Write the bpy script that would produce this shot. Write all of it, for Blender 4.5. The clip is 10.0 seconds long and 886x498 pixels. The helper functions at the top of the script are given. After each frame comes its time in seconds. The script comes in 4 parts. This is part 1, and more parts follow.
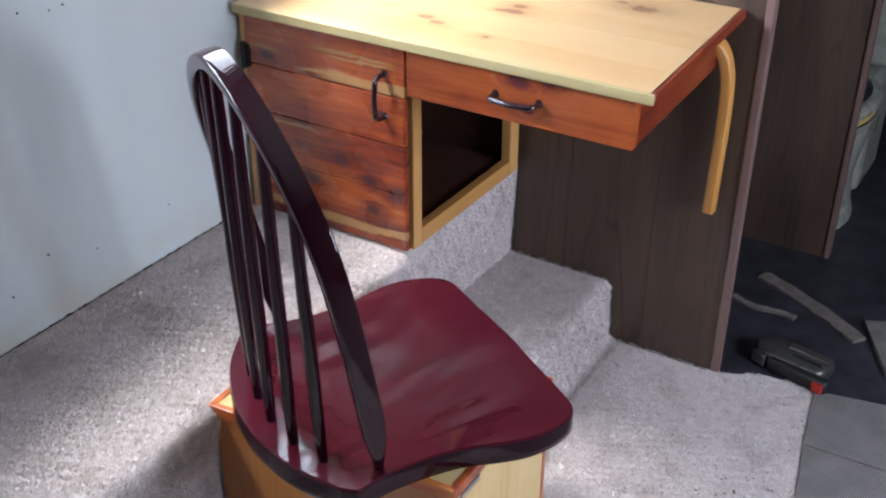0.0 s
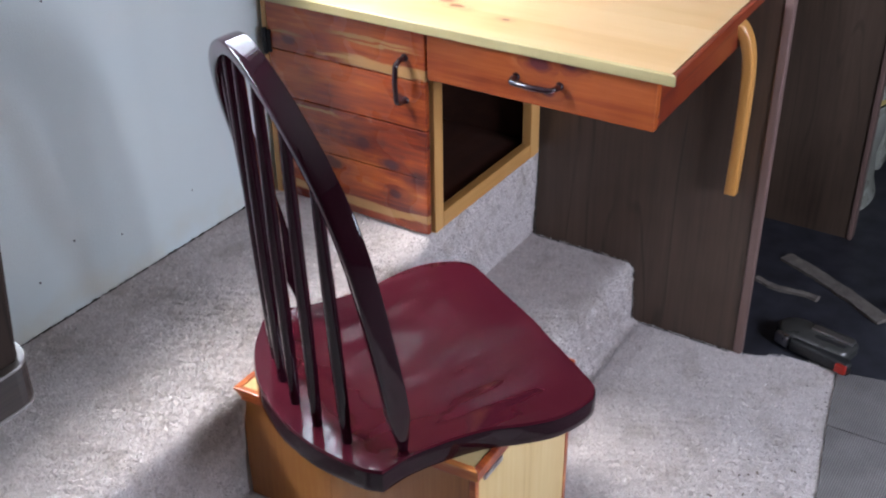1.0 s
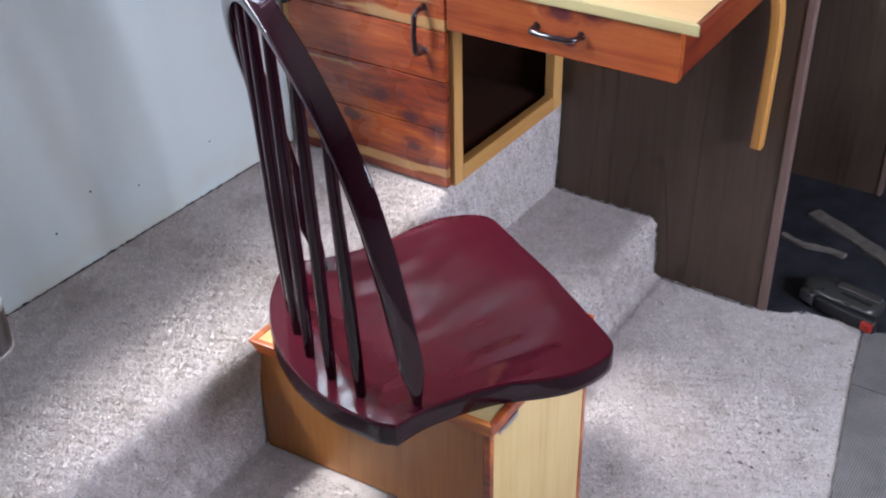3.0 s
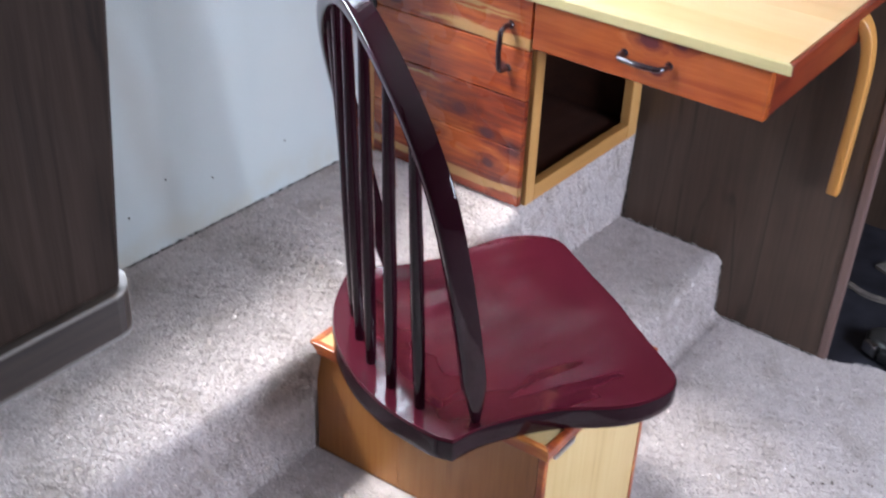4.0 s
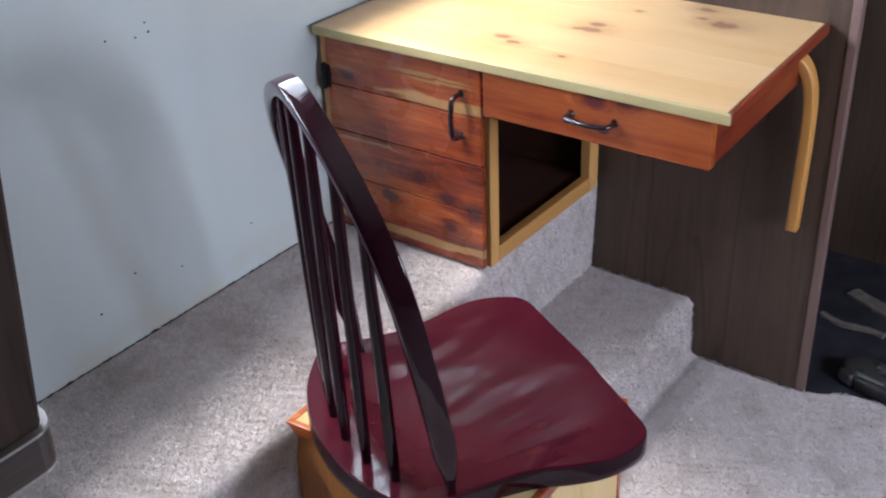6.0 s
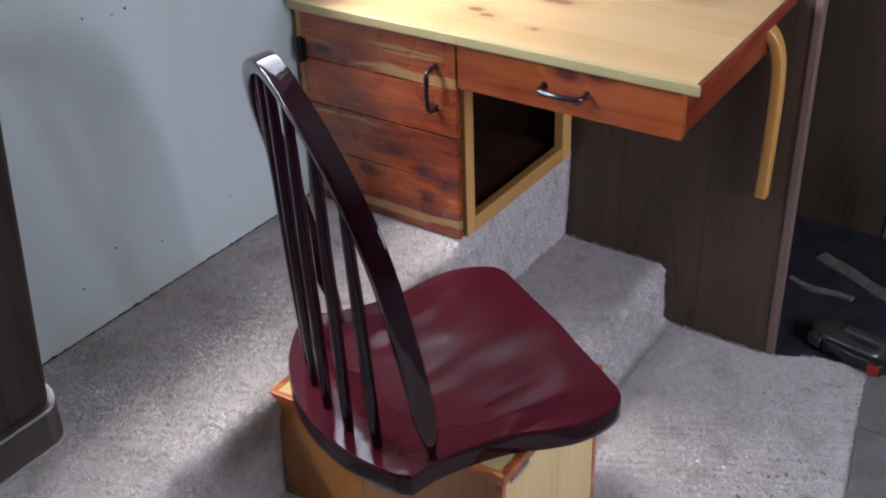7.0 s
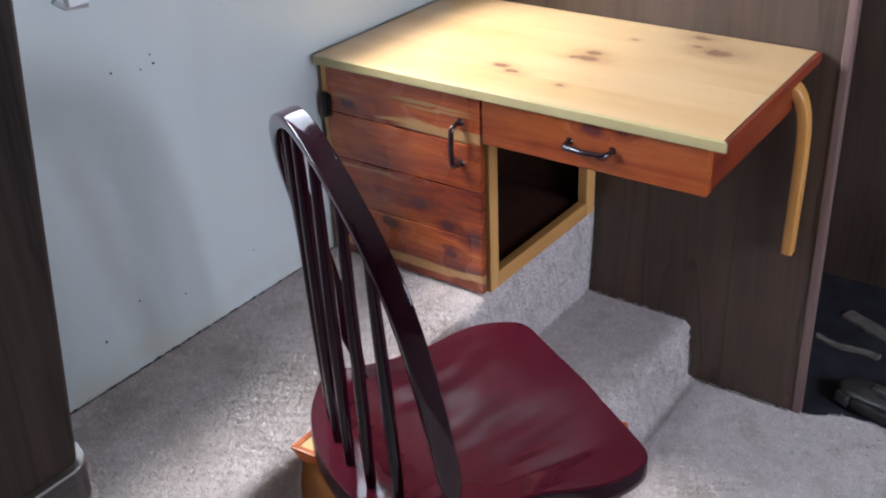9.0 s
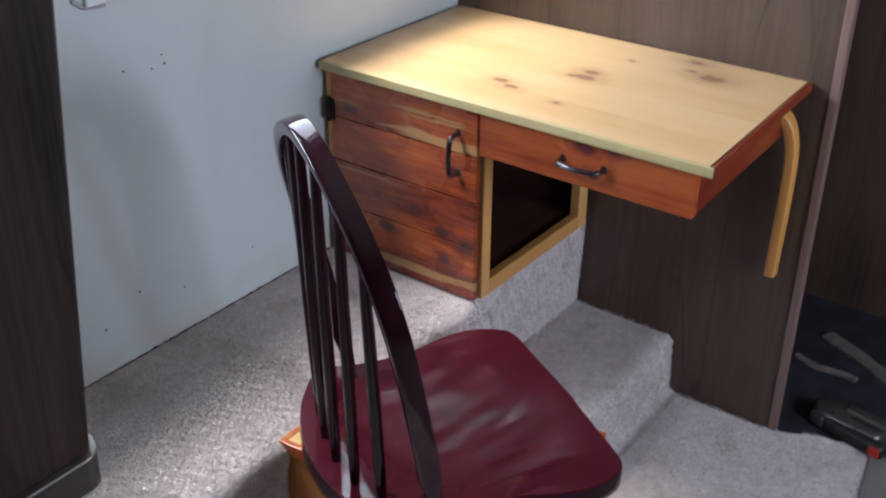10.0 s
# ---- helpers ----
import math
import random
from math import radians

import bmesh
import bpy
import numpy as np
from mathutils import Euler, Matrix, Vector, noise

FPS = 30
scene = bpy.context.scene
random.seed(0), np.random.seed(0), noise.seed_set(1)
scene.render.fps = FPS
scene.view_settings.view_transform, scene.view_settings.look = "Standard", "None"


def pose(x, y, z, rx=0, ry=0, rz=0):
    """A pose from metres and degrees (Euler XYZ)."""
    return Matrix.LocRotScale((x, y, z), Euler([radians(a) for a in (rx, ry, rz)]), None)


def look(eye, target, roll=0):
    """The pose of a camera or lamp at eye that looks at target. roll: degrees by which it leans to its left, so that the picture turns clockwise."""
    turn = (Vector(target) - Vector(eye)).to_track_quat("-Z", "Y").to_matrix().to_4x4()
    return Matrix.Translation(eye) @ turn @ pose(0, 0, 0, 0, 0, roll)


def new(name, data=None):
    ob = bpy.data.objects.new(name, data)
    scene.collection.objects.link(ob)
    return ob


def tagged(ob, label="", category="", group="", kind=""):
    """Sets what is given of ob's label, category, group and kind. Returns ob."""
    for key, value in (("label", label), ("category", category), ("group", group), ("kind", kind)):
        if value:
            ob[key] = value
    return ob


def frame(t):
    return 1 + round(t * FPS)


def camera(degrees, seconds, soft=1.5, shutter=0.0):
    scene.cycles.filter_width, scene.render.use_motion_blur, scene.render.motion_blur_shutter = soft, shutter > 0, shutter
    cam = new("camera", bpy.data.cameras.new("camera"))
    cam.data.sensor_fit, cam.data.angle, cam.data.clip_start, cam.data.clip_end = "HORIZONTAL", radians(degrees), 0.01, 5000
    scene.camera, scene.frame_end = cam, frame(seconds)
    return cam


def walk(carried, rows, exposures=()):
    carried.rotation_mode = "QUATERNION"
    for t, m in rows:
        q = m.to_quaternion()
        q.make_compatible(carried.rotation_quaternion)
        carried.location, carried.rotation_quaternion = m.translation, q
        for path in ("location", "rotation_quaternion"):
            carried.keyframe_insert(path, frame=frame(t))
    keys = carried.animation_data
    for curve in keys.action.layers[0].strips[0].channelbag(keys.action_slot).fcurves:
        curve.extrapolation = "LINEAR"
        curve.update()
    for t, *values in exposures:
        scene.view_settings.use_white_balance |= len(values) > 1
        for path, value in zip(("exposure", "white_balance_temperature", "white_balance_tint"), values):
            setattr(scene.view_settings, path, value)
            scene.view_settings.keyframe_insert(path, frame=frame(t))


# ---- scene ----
EXPOSURES = [(0.0, -0.17), (2.5, -0.11), (4.0, 0.16), (4.5, -0.08), (5.0, -0.22), (5.7, -0.25), (6.8, -0.64), (7.5, -0.60), (8.0, -0.29), (8.5, -0.31), (9.0, -0.44), (10.0, -0.67)]
cam = camera(43.5, 10.0, soft=2.0, shutter=0.4)
ROWS = [
    (0, 1.3570, -1.9506, 1.4181, 31.438, -30.121, 0.368),
    (0.5, 1.3659, -1.9544, 1.4185, 30.689, -29.149, -1.032),
    (1, 1.3602, -1.9577, 1.4181, 32.711, -30.867, -0.697),
    (1.5, 1.3620, -1.9605, 1.4124, 33.520, -31.233, -1.075),
    (2, 1.3572, -1.9529, 1.4063, 34.150, -33.249, -1.003),
    (2.5, 1.3587, -1.9497, 1.4054, 34.020, -33.499, -0.970),
    (2.7, 1.3718, -1.9330, 1.4071, 34.699, -33.194, -1.606),
    (3.8, 1.3308, -1.9479, 1.3826, 35.404, -33.234, 2.084),
    (4, 1.3292, -1.9531, 1.3967, 37.108, -32.291, 2.409),
    (4.5, 1.3517, -1.9383, 1.4102, 37.680, -30.845, -0.990),
    (5, 1.3454, -1.9378, 1.4055, 38.376, -31.899, -0.513),
    (5.5, 1.3382, -1.9403, 1.4072, 38.529, -31.361, -0.632),
    (5.7, 1.3559, -1.9283, 1.4196, 38.073, -29.519, -1.524),
    (6.8, 1.3934, -1.9571, 1.4716, 35.054, -31.704, -2.042),
    (7, 1.3904, -1.9566, 1.4655, 35.448, -31.489, -2.238),
    (7.5, 1.3862, -1.9561, 1.4571, 35.709, -33.882, -2.332),
    (8, 1.3790, -1.9538, 1.4499, 36.212, -33.602, -1.812),
    (8.5, 1.3786, -1.9541, 1.4644, 35.876, -30.244, -1.033),
    (9, 1.3781, -1.9549, 1.4642, 36.431, -28.707, -2.359),
    (9.5, 1.3900, -1.9535, 1.4725, 37.061, -29.686, -4.041),
    (10, 1.4105, -1.9890, 1.5090, 36.206, -28.843, 0.554),
]


def carried_at(x, y, z, yaw, pitch, roll):
    a, b = radians(yaw), radians(pitch)
    return look((x, y, z), (x - math.sin(a) * math.cos(b), y + math.cos(a) * math.cos(b), z + math.sin(b)), roll)


walk(cam, [(t, carried_at(*row)) for t, *row in ROWS], exposures=EXPOSURES)

# ---- world and light ----
world = bpy.data.worlds.new("sky")
scene.world = world
world.use_nodes = True
wn = world.node_tree
sky = wn.nodes.new("ShaderNodeTexSky")
sky.sky_type = 'NISHITA'
sky.sun_disc = False
sky.sun_elevation, sky.sun_rotation = radians(63.5), radians(249)
wn.links.new(sky.outputs[0], wn.nodes["Background"].inputs[0])
wn.nodes["Background"].inputs[1].default_value = 0.12


def window_light(name, m, width, height, watts, colour):
    lamp = bpy.data.lights.new(name, 'AREA')
    lamp.shape, lamp.size, lamp.size_y, lamp.energy, lamp.color = 'RECTANGLE', width, height, watts, colour
    ob = new(name, lamp)
    ob.matrix_world = m
    return ob


sun_lamp = bpy.data.lights.new("hazy_sun", 'SUN')
sun_lamp.energy, sun_lamp.angle, sun_lamp.color = 10.5, radians(20), (1.0, 0.985, 0.975)
sun = new("hazy_sun", sun_lamp)
sun.matrix_world = look((0, 0, 0), (0.42, 0.16, -0.90))

# two windows in the white wall (over the platform and over the desk), the pane behind, the window in the far side wall
WL_Y0, WL_Y1, WL_Z0, WL_Z1 = -1.50, -0.905, 1.06, 1.52
WD_Y0, WD_Y1, WD_Z0, WD_Z1 = -0.80, -0.10, 1.06, 1.80
for name, y0, y1, z0, z1, watts in (("left_window_daylight", WL_Y0, WL_Y1, WL_Z0, WL_Z1, 34.0), ("desk_window_daylight", WD_Y0, WD_Y1, WD_Z0, WD_Z1, 27.0)):
    window_light(name, look((-0.135, (y0 + y1) / 2, (z0 + z1) / 2), (1.0, (y0 + y1) / 2, (z0 + z1) / 2)), y1 - y0 - 0.04, z1 - z0 - 0.04, watts, (0.75, 0.84, 1.0))
window_light("rear_window_daylight", look((1.15, -2.99, 1.55), (1.15, 0, 1.2)), 1.5, 0.8, 0.6, (0.68, 0.79, 1.0))
window_light("side_window_daylight", look((2.29, -0.55, 0.80), (0.0, -0.50, 0.55)), 0.9, 0.8, 64.0, (0.72, 0.80, 1.0))


# ---- materials ----
def material(name, rough=0.6, metal=0.0, coat=0.0):
    m = bpy.data.materials.new(name)
    m.use_nodes = True
    b = m.node_tree.nodes["Principled BSDF"]
    b.inputs["Roughness"].default_value, b.inputs["Metallic"].default_value = rough, metal
    b.inputs["Coat Weight"].default_value, b.inputs["Coat Roughness"].default_value = coat, 0.12
    return m, m.node_tree, b


def node(nt, kind, **inputs):
    n = nt.nodes.new(kind)
    for key, value in inputs.items():
        key = key.replace("_", " ")
        if isinstance(value, bpy.types.NodeSocket):
            nt.links.new(value, n.inputs[key])
        else:
            n.inputs[key].default_value = value
    return n


def math_node(nt, op, a, b=0.0, c=0.0):
    n = nt.nodes.new("ShaderNodeMath")
    n.operation = op
    for i, v in enumerate((a, b, c)):
        if isinstance(v, bpy.types.NodeSocket):
            nt.links.new(v, n.inputs[i])
        else:
            n.inputs[i].default_value = v
    return n.outputs[0]


def vec_node(nt, op, a, b):
    n = nt.nodes.new("ShaderNodeVectorMath")
    n.operation = op
    for i, v in enumerate((a, b)):
        if isinstance(v, bpy.types.NodeSocket):
            nt.links.new(v, n.inputs[i])
        else:
            n.inputs[i].default_value = v
    return n.outputs["Value"] if op in ("DISTANCE", "LENGTH") else n.outputs["Vector"]


def noise_of(nt, vec, scale, detail=4.0, rough=0.55, distort=0.0):
    n = node(nt, "ShaderNodeTexNoise", Scale=scale, Detail=detail, Roughness=rough, Distortion=distort)
    nt.links.new(vec, n.inputs["Vector"])
    return n.outputs["Fac"]


def ramp(nt, fac, stops):
    n = nt.nodes.new("ShaderNodeValToRGB")
    nt.links.new(fac, n.inputs[0])
    e = n.color_ramp.elements
    while len(e) < len(stops):
        e.new(0.5)
    for item, (p, c) in zip(e, stops):
        item.position, item.color = p, (*c, 1)
    return n.outputs[0]


def mix(nt, fac, a, b, kind='MIX'):
    n = nt.nodes.new("ShaderNodeMix")
    n.data_type, n.blend_type = 'RGBA', kind
    for key, v in ((0, fac), (6, a), (7, b)):
        if isinstance(v, bpy.types.NodeSocket):
            nt.links.new(v, n.inputs[key])
        else:
            n.inputs[key].default_value = v if key == 0 else (*v, 1)
    return n.outputs[2]


def span(nt, v, lo, hi, a=0.0, b=1.0):
    n = nt.nodes.new("ShaderNodeMapRange")
    n.interpolation_type = 'SMOOTHSTEP'
    nt.links.new(v, n.inputs[0])
    for i, x in enumerate((lo, hi, a, b)):
        n.inputs[1 + i].default_value = x
    return n.outputs[0]


def bump(nt, b, height, strength, distance):
    n = nt.nodes.new("ShaderNodeBump")
    n.inputs["Strength"].default_value, n.inputs["Distance"].default_value = strength, distance
    nt.links.new(height, n.inputs["Height"])
    nt.links.new(n.outputs[0], b.inputs["Normal"])


def place(nt):
    return nt.nodes.new("ShaderNodeTexCoord").outputs["Object"]


def wood(name, stops, axis, rough=0.3, coat=0.3, across=28.0, along=1.6, knots=(), bands=(), band_colour=(0.52, 0.31, 0.12), knot_colour=(0.05, 0.018, 0.015), streak=0.35, wave=0.012, figure=0.0, relief=0.12):
    """Sawn wood with its grain along one axis. knots: x, y, z, radius; bands of pale sapwood: height, half width, from x, to x."""
    m, nt, b = material(name, rough, 0.0, coat)
    at = place(nt)
    info = nt.nodes.new("ShaderNodeObjectInfo")
    shift = node(nt, "ShaderNodeCombineXYZ", X=info.outputs["Random"], Y=info.outputs["Random"], Z=info.outputs["Random"])
    moved = vec_node(nt, 'ADD', at, vec_node(nt, 'MULTIPLY', shift.outputs[0], (3.1, 2.3, 1.7)))
    knot_fac = None
    for x, y, z, r in knots:
        squash = [1.0, 1.0, 1.0]
        squash["xyz".index(axis)] = 0.6
        d = vec_node(nt, 'DISTANCE', vec_node(nt, 'MULTIPLY', at, squash), [p * s for p, s in zip((x, y, z), squash)])
        wobble = math_node(nt, 'MULTIPLY', math_node(nt, 'SUBTRACT', noise_of(nt, at, 38, 1), 0.5), r * 0.9)
        dist = math_node(nt, 'ADD', d, wobble)
        rings = math_node(nt, 'MULTIPLY', math_node(nt, 'SINE', math_node(nt, 'MULTIPLY', dist, 11.0 / r)), 0.05)
        f = math_node(nt, 'MAXIMUM', span(nt, dist, r * 0.40, r * 0.95, 0.95, 0.0), math_node(nt, 'MULTIPLY', span(nt, dist, r * 0.5, r * 2.4, 1.0, 0.0), math_node(nt, 'ADD', rings, 0.34)))
        knot_fac = f if knot_fac is None else math_node(nt, 'MAXIMUM', knot_fac, f)
    stretch = [across, across, across]
    stretch["xyz".index(axis)] = along
    warp = noise_of(nt, moved, 5.0, 3)
    big = vec_node(nt, 'MULTIPLY', moved, stretch)
    if knot_fac is not None:
        lift = node(nt, "ShaderNodeCombineXYZ", X=math_node(nt, 'MULTIPLY', knot_fac, 0.8), Y=math_node(nt, 'MULTIPLY', knot_fac, 0.8), Z=math_node(nt, 'MULTIPLY', knot_fac, 0.8))
        big = vec_node(nt, 'ADD', big, lift.outputs[0])
    grain = noise_of(nt, big, 0.55, 5, 0.6, 0.7)
    fine_stretch = [s * 9 for s in stretch]
    fine_stretch["xyz".index(axis)] = along * 5
    fine = noise_of(nt, vec_node(nt, 'MULTIPLY', moved, fine_stretch), 1.0, 3)
    fac = math_node(nt, 'ADD', math_node(nt, 'MULTIPLY', grain, 1.0), math_node(nt, 'MULTIPLY', math_node(nt, 'SUBTRACT', fine, 0.5), streak))
    fac = math_node(nt, 'ADD', fac, math_node(nt, 'MULTIPLY', math_node(nt, 'SUBTRACT', warp, 0.5), 0.35))
    colour = ramp(nt, fac, stops)
    if figure:
        slow = [across * 0.55] * 3
        slow["xyz".index(axis)] = along * 0.9
        field = noise_of(nt, vec_node(nt, 'MULTIPLY', moved, slow), 1.0, 2, 0.4, 0.3)
        lines = span(nt, math_node(nt, 'PINGPONG', math_node(nt, 'MULTIPLY', field, 9.0), 0.5), 0.02, 0.10, 1.0, 0.0)
        lines = math_node(nt, 'MULTIPLY', lines, span(nt, noise_of(nt, moved, 5, 3), 0.40, 0.60))
        colour = mix(nt, math_node(nt, 'MULTIPLY', lines, figure), colour, stops[0][1])
    if bands:
        sep = nt.nodes.new("ShaderNodeSeparateXYZ")
        nt.links.new(at, sep.inputs[0])
        soft = math_node(nt, 'MULTIPLY', math_node(nt, 'SUBTRACT', noise_of(nt, vec_node(nt, 'MULTIPLY', at, (9, 9, 30)), 1.0, 3, 0.5, 0.5), 0.5), wave * 2.4)
        for zc, half, x0, x1 in bands:
            d = math_node(nt, 'ABSOLUTE', math_node(nt, 'ADD', math_node(nt, 'SUBTRACT', sep.outputs[2], zc), soft))
            f = span(nt, d, half * 0.75, half * 1.2, 1.0, 0.0)
            f = math_node(nt, 'MULTIPLY', f, span(nt, sep.outputs[0], x0 - 0.03, x0 + 0.03))
            f = math_node(nt, 'MULTIPLY', f, span(nt, sep.outputs[0], x1 - 0.03, x1 + 0.03, 1.0, 0.0))
            colour = mix(nt, math_node(nt, 'MULTIPLY', f, 0.75), colour, band_colour)
    if knot_fac is not None:
        colour = mix(nt, math_node(nt, 'MULTIPLY', knot_fac, 0.9), colour, knot_colour)
    nt.links.new(colour, b.inputs["Base Color"])
    nt.links.new(span(nt, noise_of(nt, at, 9, 2), 0.2, 0.8, rough * 0.9, rough * 1.2), b.inputs["Roughness"])
    bump(nt, b, math_node(nt, 'ADD', fac, math_node(nt, 'MULTIPLY', warp, 0.6)), relief, 0.004)
    return m


CEDAR = [(0.28, (0.095, 0.015, 0.010)), (0.41, (0.19, 0.033, 0.012)), (0.52, (0.28, 0.060, 0.016)), (0.62, (0.35, 0.085, 0.022)), (0.76, (0.46, 0.17, 0.055))]
m_cedar_door = wood("cedar_door_planks", [(p, (c[0] * 1.28, c[1] * 1.14, c[2] * 1.0)) for p, c in CEDAR], 'x', 0.26, 0.6, across=17, along=2.2, streak=0.55,
                    knots=((0.222, -0.46, 0.531, 0.021), (0.345, -0.46, 0.483, 0.016), (0.292, -0.46, 0.440, 0.014), (0.285, -0.46, 0.500, 0.015), (0.15, -0.46, 0.470, 0.018), (0.06, -0.46, 0.700, 0.016), (0.31, -0.46, 0.640, 0.010)), knot_colour=(0.050, 0.012, 0.018),
                    bands=((0.689, 0.010, 0.19, 0.40), (0.735, 0.0042, 0.17, 0.33), (0.726, 0.0022, 0.20, 0.34), (0.708, 0.0022, 0.02, 0.08), (0.690, 0.0030, 0.13, 0.22), (0.399, 0.0075, -0.05, 0.5), (0.462, 0.0026, 0.05, 0.10), (0.572, 0.0032, 0.02, 0.16)), wave=0.010)
m_cedar_drawer = wood("cedar_drawer", [(p, (c[0] * 1.15, c[1] * 1.12, c[2] * 1.05)) for p, c in CEDAR], 'x', 0.24, 0.45, across=14, along=1.5, streak=0.22,
                      knots=((0.585, -0.46, 0.757, 0.017), (0.640, -0.46, 0.766, 0.014), (0.600, -0.46, 0.712, 0.010)), knot_colour=(0.10, 0.020, 0.026))
# cedar darkened: shade on drawer sides and desktop end goes into the colour
m_cedar_side = wood("cedar_side_shaded", [(p, (c[0] * 0.62, c[1] * 0.42, c[2] * 0.45)) for p, c in CEDAR], 'y', 0.35, 0.3)
m_cedar_trim = wood("cedar_trim", [(p, (c[0] * 1.5, c[1] * 1.6, c[2] * 1.3)) for p, c in CEDAR], 'x', 0.3, 0.4)
m_pine_top = wood("pine_desktop", [(0.2, (0.50, 0.29, 0.12)), (0.45, (0.59, 0.37, 0.175)), (0.8, (0.65, 0.44, 0.235))], 'x', 0.34, 0.4, across=14, along=1.2, streak=0.16, relief=0.03, knot_colour=(0.17, 0.055, 0.025),
                  knots=((0.340, -0.347, 0.79, 0.016), (0.372, -0.363, 0.79, 0.014), (0.449, -0.208, 0.79, 0.016), (0.456, -0.240, 0.79, 0.020), (0.430, -0.245, 0.79, 0.010), (0.587, -0.036, 0.79, 0.018),
                         (0.644, -0.098, 0.79, 0.026), (0.600, -0.085, 0.79, 0.010), (0.481, -0.102, 0.79, 0.006), (0.481, -0.384, 0.79, 0.007)))
m_pine_edge = wood("pine_edge_strip", [(0.2, (0.36, 0.285, 0.125)), (0.5, (0.45, 0.365, 0.175)), (0.8, (0.53, 0.44, 0.23))], 'x', 0.4, 0.2, streak=0.2)
m_pine_frame = wood("pine_frame", [(0.2, (0.44, 0.20, 0.06)), (0.5, (0.57, 0.295, 0.095)), (0.8, (0.66, 0.38, 0.14))], 'z', 0.4, 0.2)
m_pine_rail = wood("pine_rail", [(0.2, (0.36, 0.15, 0.04)), (0.5, (0.52, 0.26, 0.08)), (0.8, (0.62, 0.35, 0.12))], 'y', 0.4, 0.2)
# one pine: shade put into the box boards, light into side and lid
m_pine_box = wood("pine_box_boards_shaded", [(0.2, (0.25, 0.080, 0.018)), (0.5, (0.44, 0.172, 0.041)), (0.8, (0.53, 0.255, 0.075))], 'z', 0.35, 0.3, across=16, along=1.4)
m_pine_side = wood("pine_box_side_lit", [(0.2, (0.50, 0.30, 0.11)), (0.5, (0.66, 0.46, 0.20)), (0.8, (0.74, 0.57, 0.29))], 'z', 0.35, 0.3, across=16, along=1.4)
m_brace = wood("bent_ash", [(0.2, (0.43, 0.175, 0.035)), (0.5, (0.54, 0.245, 0.06)), (0.8, (0.62, 0.32, 0.095))], 'z', 0.3, 0.4)
# shade of the cabinet recess is put into the colour of its inner panels
m_inside = wood("recess_shaded_plywood", [(0.2, (0.035, 0.012, 0.008)), (0.5, (0.055, 0.020, 0.012)), (0.8, (0.08, 0.03, 0.018))], 'y', 0.55, 0.1)
WALNUT = [(0.22, (0.020, 0.0115, 0.008)), (0.40, (0.062, 0.038, 0.026)), (0.6, (0.088, 0.055, 0.038)), (0.8, (0.118, 0.075, 0.053))]
m_walnut = wood("walnut_panelling", WALNUT, 'z', 0.42, 0.12, across=11, along=0.8, streak=0.4, figure=0.55)
m_walnut_dark = wood("walnut_panelling_hall", WALNUT, 'z', 0.5, 0.05, across=11, along=0.8, streak=0.4, figure=0.38)
# same walnut, darkened: the partition's shade is put into panel and band
m_walnut_near = wood("walnut_partition_shaded", [(p, (c[0] * 0.50, c[1] * 0.47, c[2] * 0.48)) for p, c in WALNUT], 'z', 0.6, 0.0, across=26, along=2.2, streak=0.7, figure=0.28)
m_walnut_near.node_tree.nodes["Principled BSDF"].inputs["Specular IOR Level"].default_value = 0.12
m_walnut_band = wood("walnut_edge_band_shaded", [(p, (c[0] * 0.50, c[1] * 0.44, c[2] * 0.42)) for p, c in WALNUT], 'y', 0.45, 0.1, across=60, along=3.0, streak=0.8)
m_trim = wood("rosy_trim", [(0.2, (0.12, 0.07, 0.058)), (0.5, (0.165, 0.10, 0.086)), (0.8, (0.21, 0.135, 0.115))], 'z', 0.4, 0.2)


def painted_wall():
    m, nt, b = material("painted_white_wall", 0.55)
    at = place(nt)
    tone = noise_of(nt, vec_node(nt, 'MULTIPLY', at, (1, 3.0, 0.9)), 1.0, 3, 0.45, 0.3)
    colour = ramp(nt, tone, [(0.30, (0.52, 0.57, 0.565)), (0.5, (0.565, 0.62, 0.615)), (0.7, (0.595, 0.65, 0.645))])
    sep = nt.nodes.new("ShaderNodeSeparateXYZ")
    nt.links.new(at, sep.inputs[0])
    # brown smear and soft shade painted down the sheet, grime just over the carpet
    bend = math_node(nt, 'MULTIPLY', math_node(nt, 'SUBTRACT', noise_of(nt, at, 4, 3), 0.5), 0.09)
    run = math_node(nt, 'ADD', math_node(nt, 'ADD', sep.outputs[1], math_node(nt, 'MULTIPLY', math_node(nt, 'SUBTRACT', sep.outputs[2], 0.6), 0.25)), bend)
    smear_and_shade = span(nt, math_node(nt, 'ABSOLUTE', math_node(nt, 'ADD', run, 0.985)), 0.0, 0.055, 1.0, 0.0)
    smear_and_shade = math_node(nt, 'MULTIPLY', smear_and_shade, span(nt, sep.outputs[2], 0.92, 0.74))
    colour = mix(nt, math_node(nt, 'MULTIPLY', smear_and_shade, 0.32), colour, (0.36, 0.33, 0.29))
    grime = math_node(nt, 'MULTIPLY', span(nt, sep.outputs[2], 0.46, 0.37), span(nt, noise_of(nt, at, 9, 4), 0.35, 0.7))
    colour = mix(nt, math_node(nt, 'MULTIPLY', grime, 0.5), colour, (0.55, 0.50, 0.38))
    nt.links.new(colour, b.inputs["Base Color"])
    bump(nt, b, math_node(nt, 'ADD', noise_of(nt, at, 260, 3), math_node(nt, 'MULTIPLY', noise_of(nt, at, 7, 2), 6.0)), 0.15, 0.004)
    return m


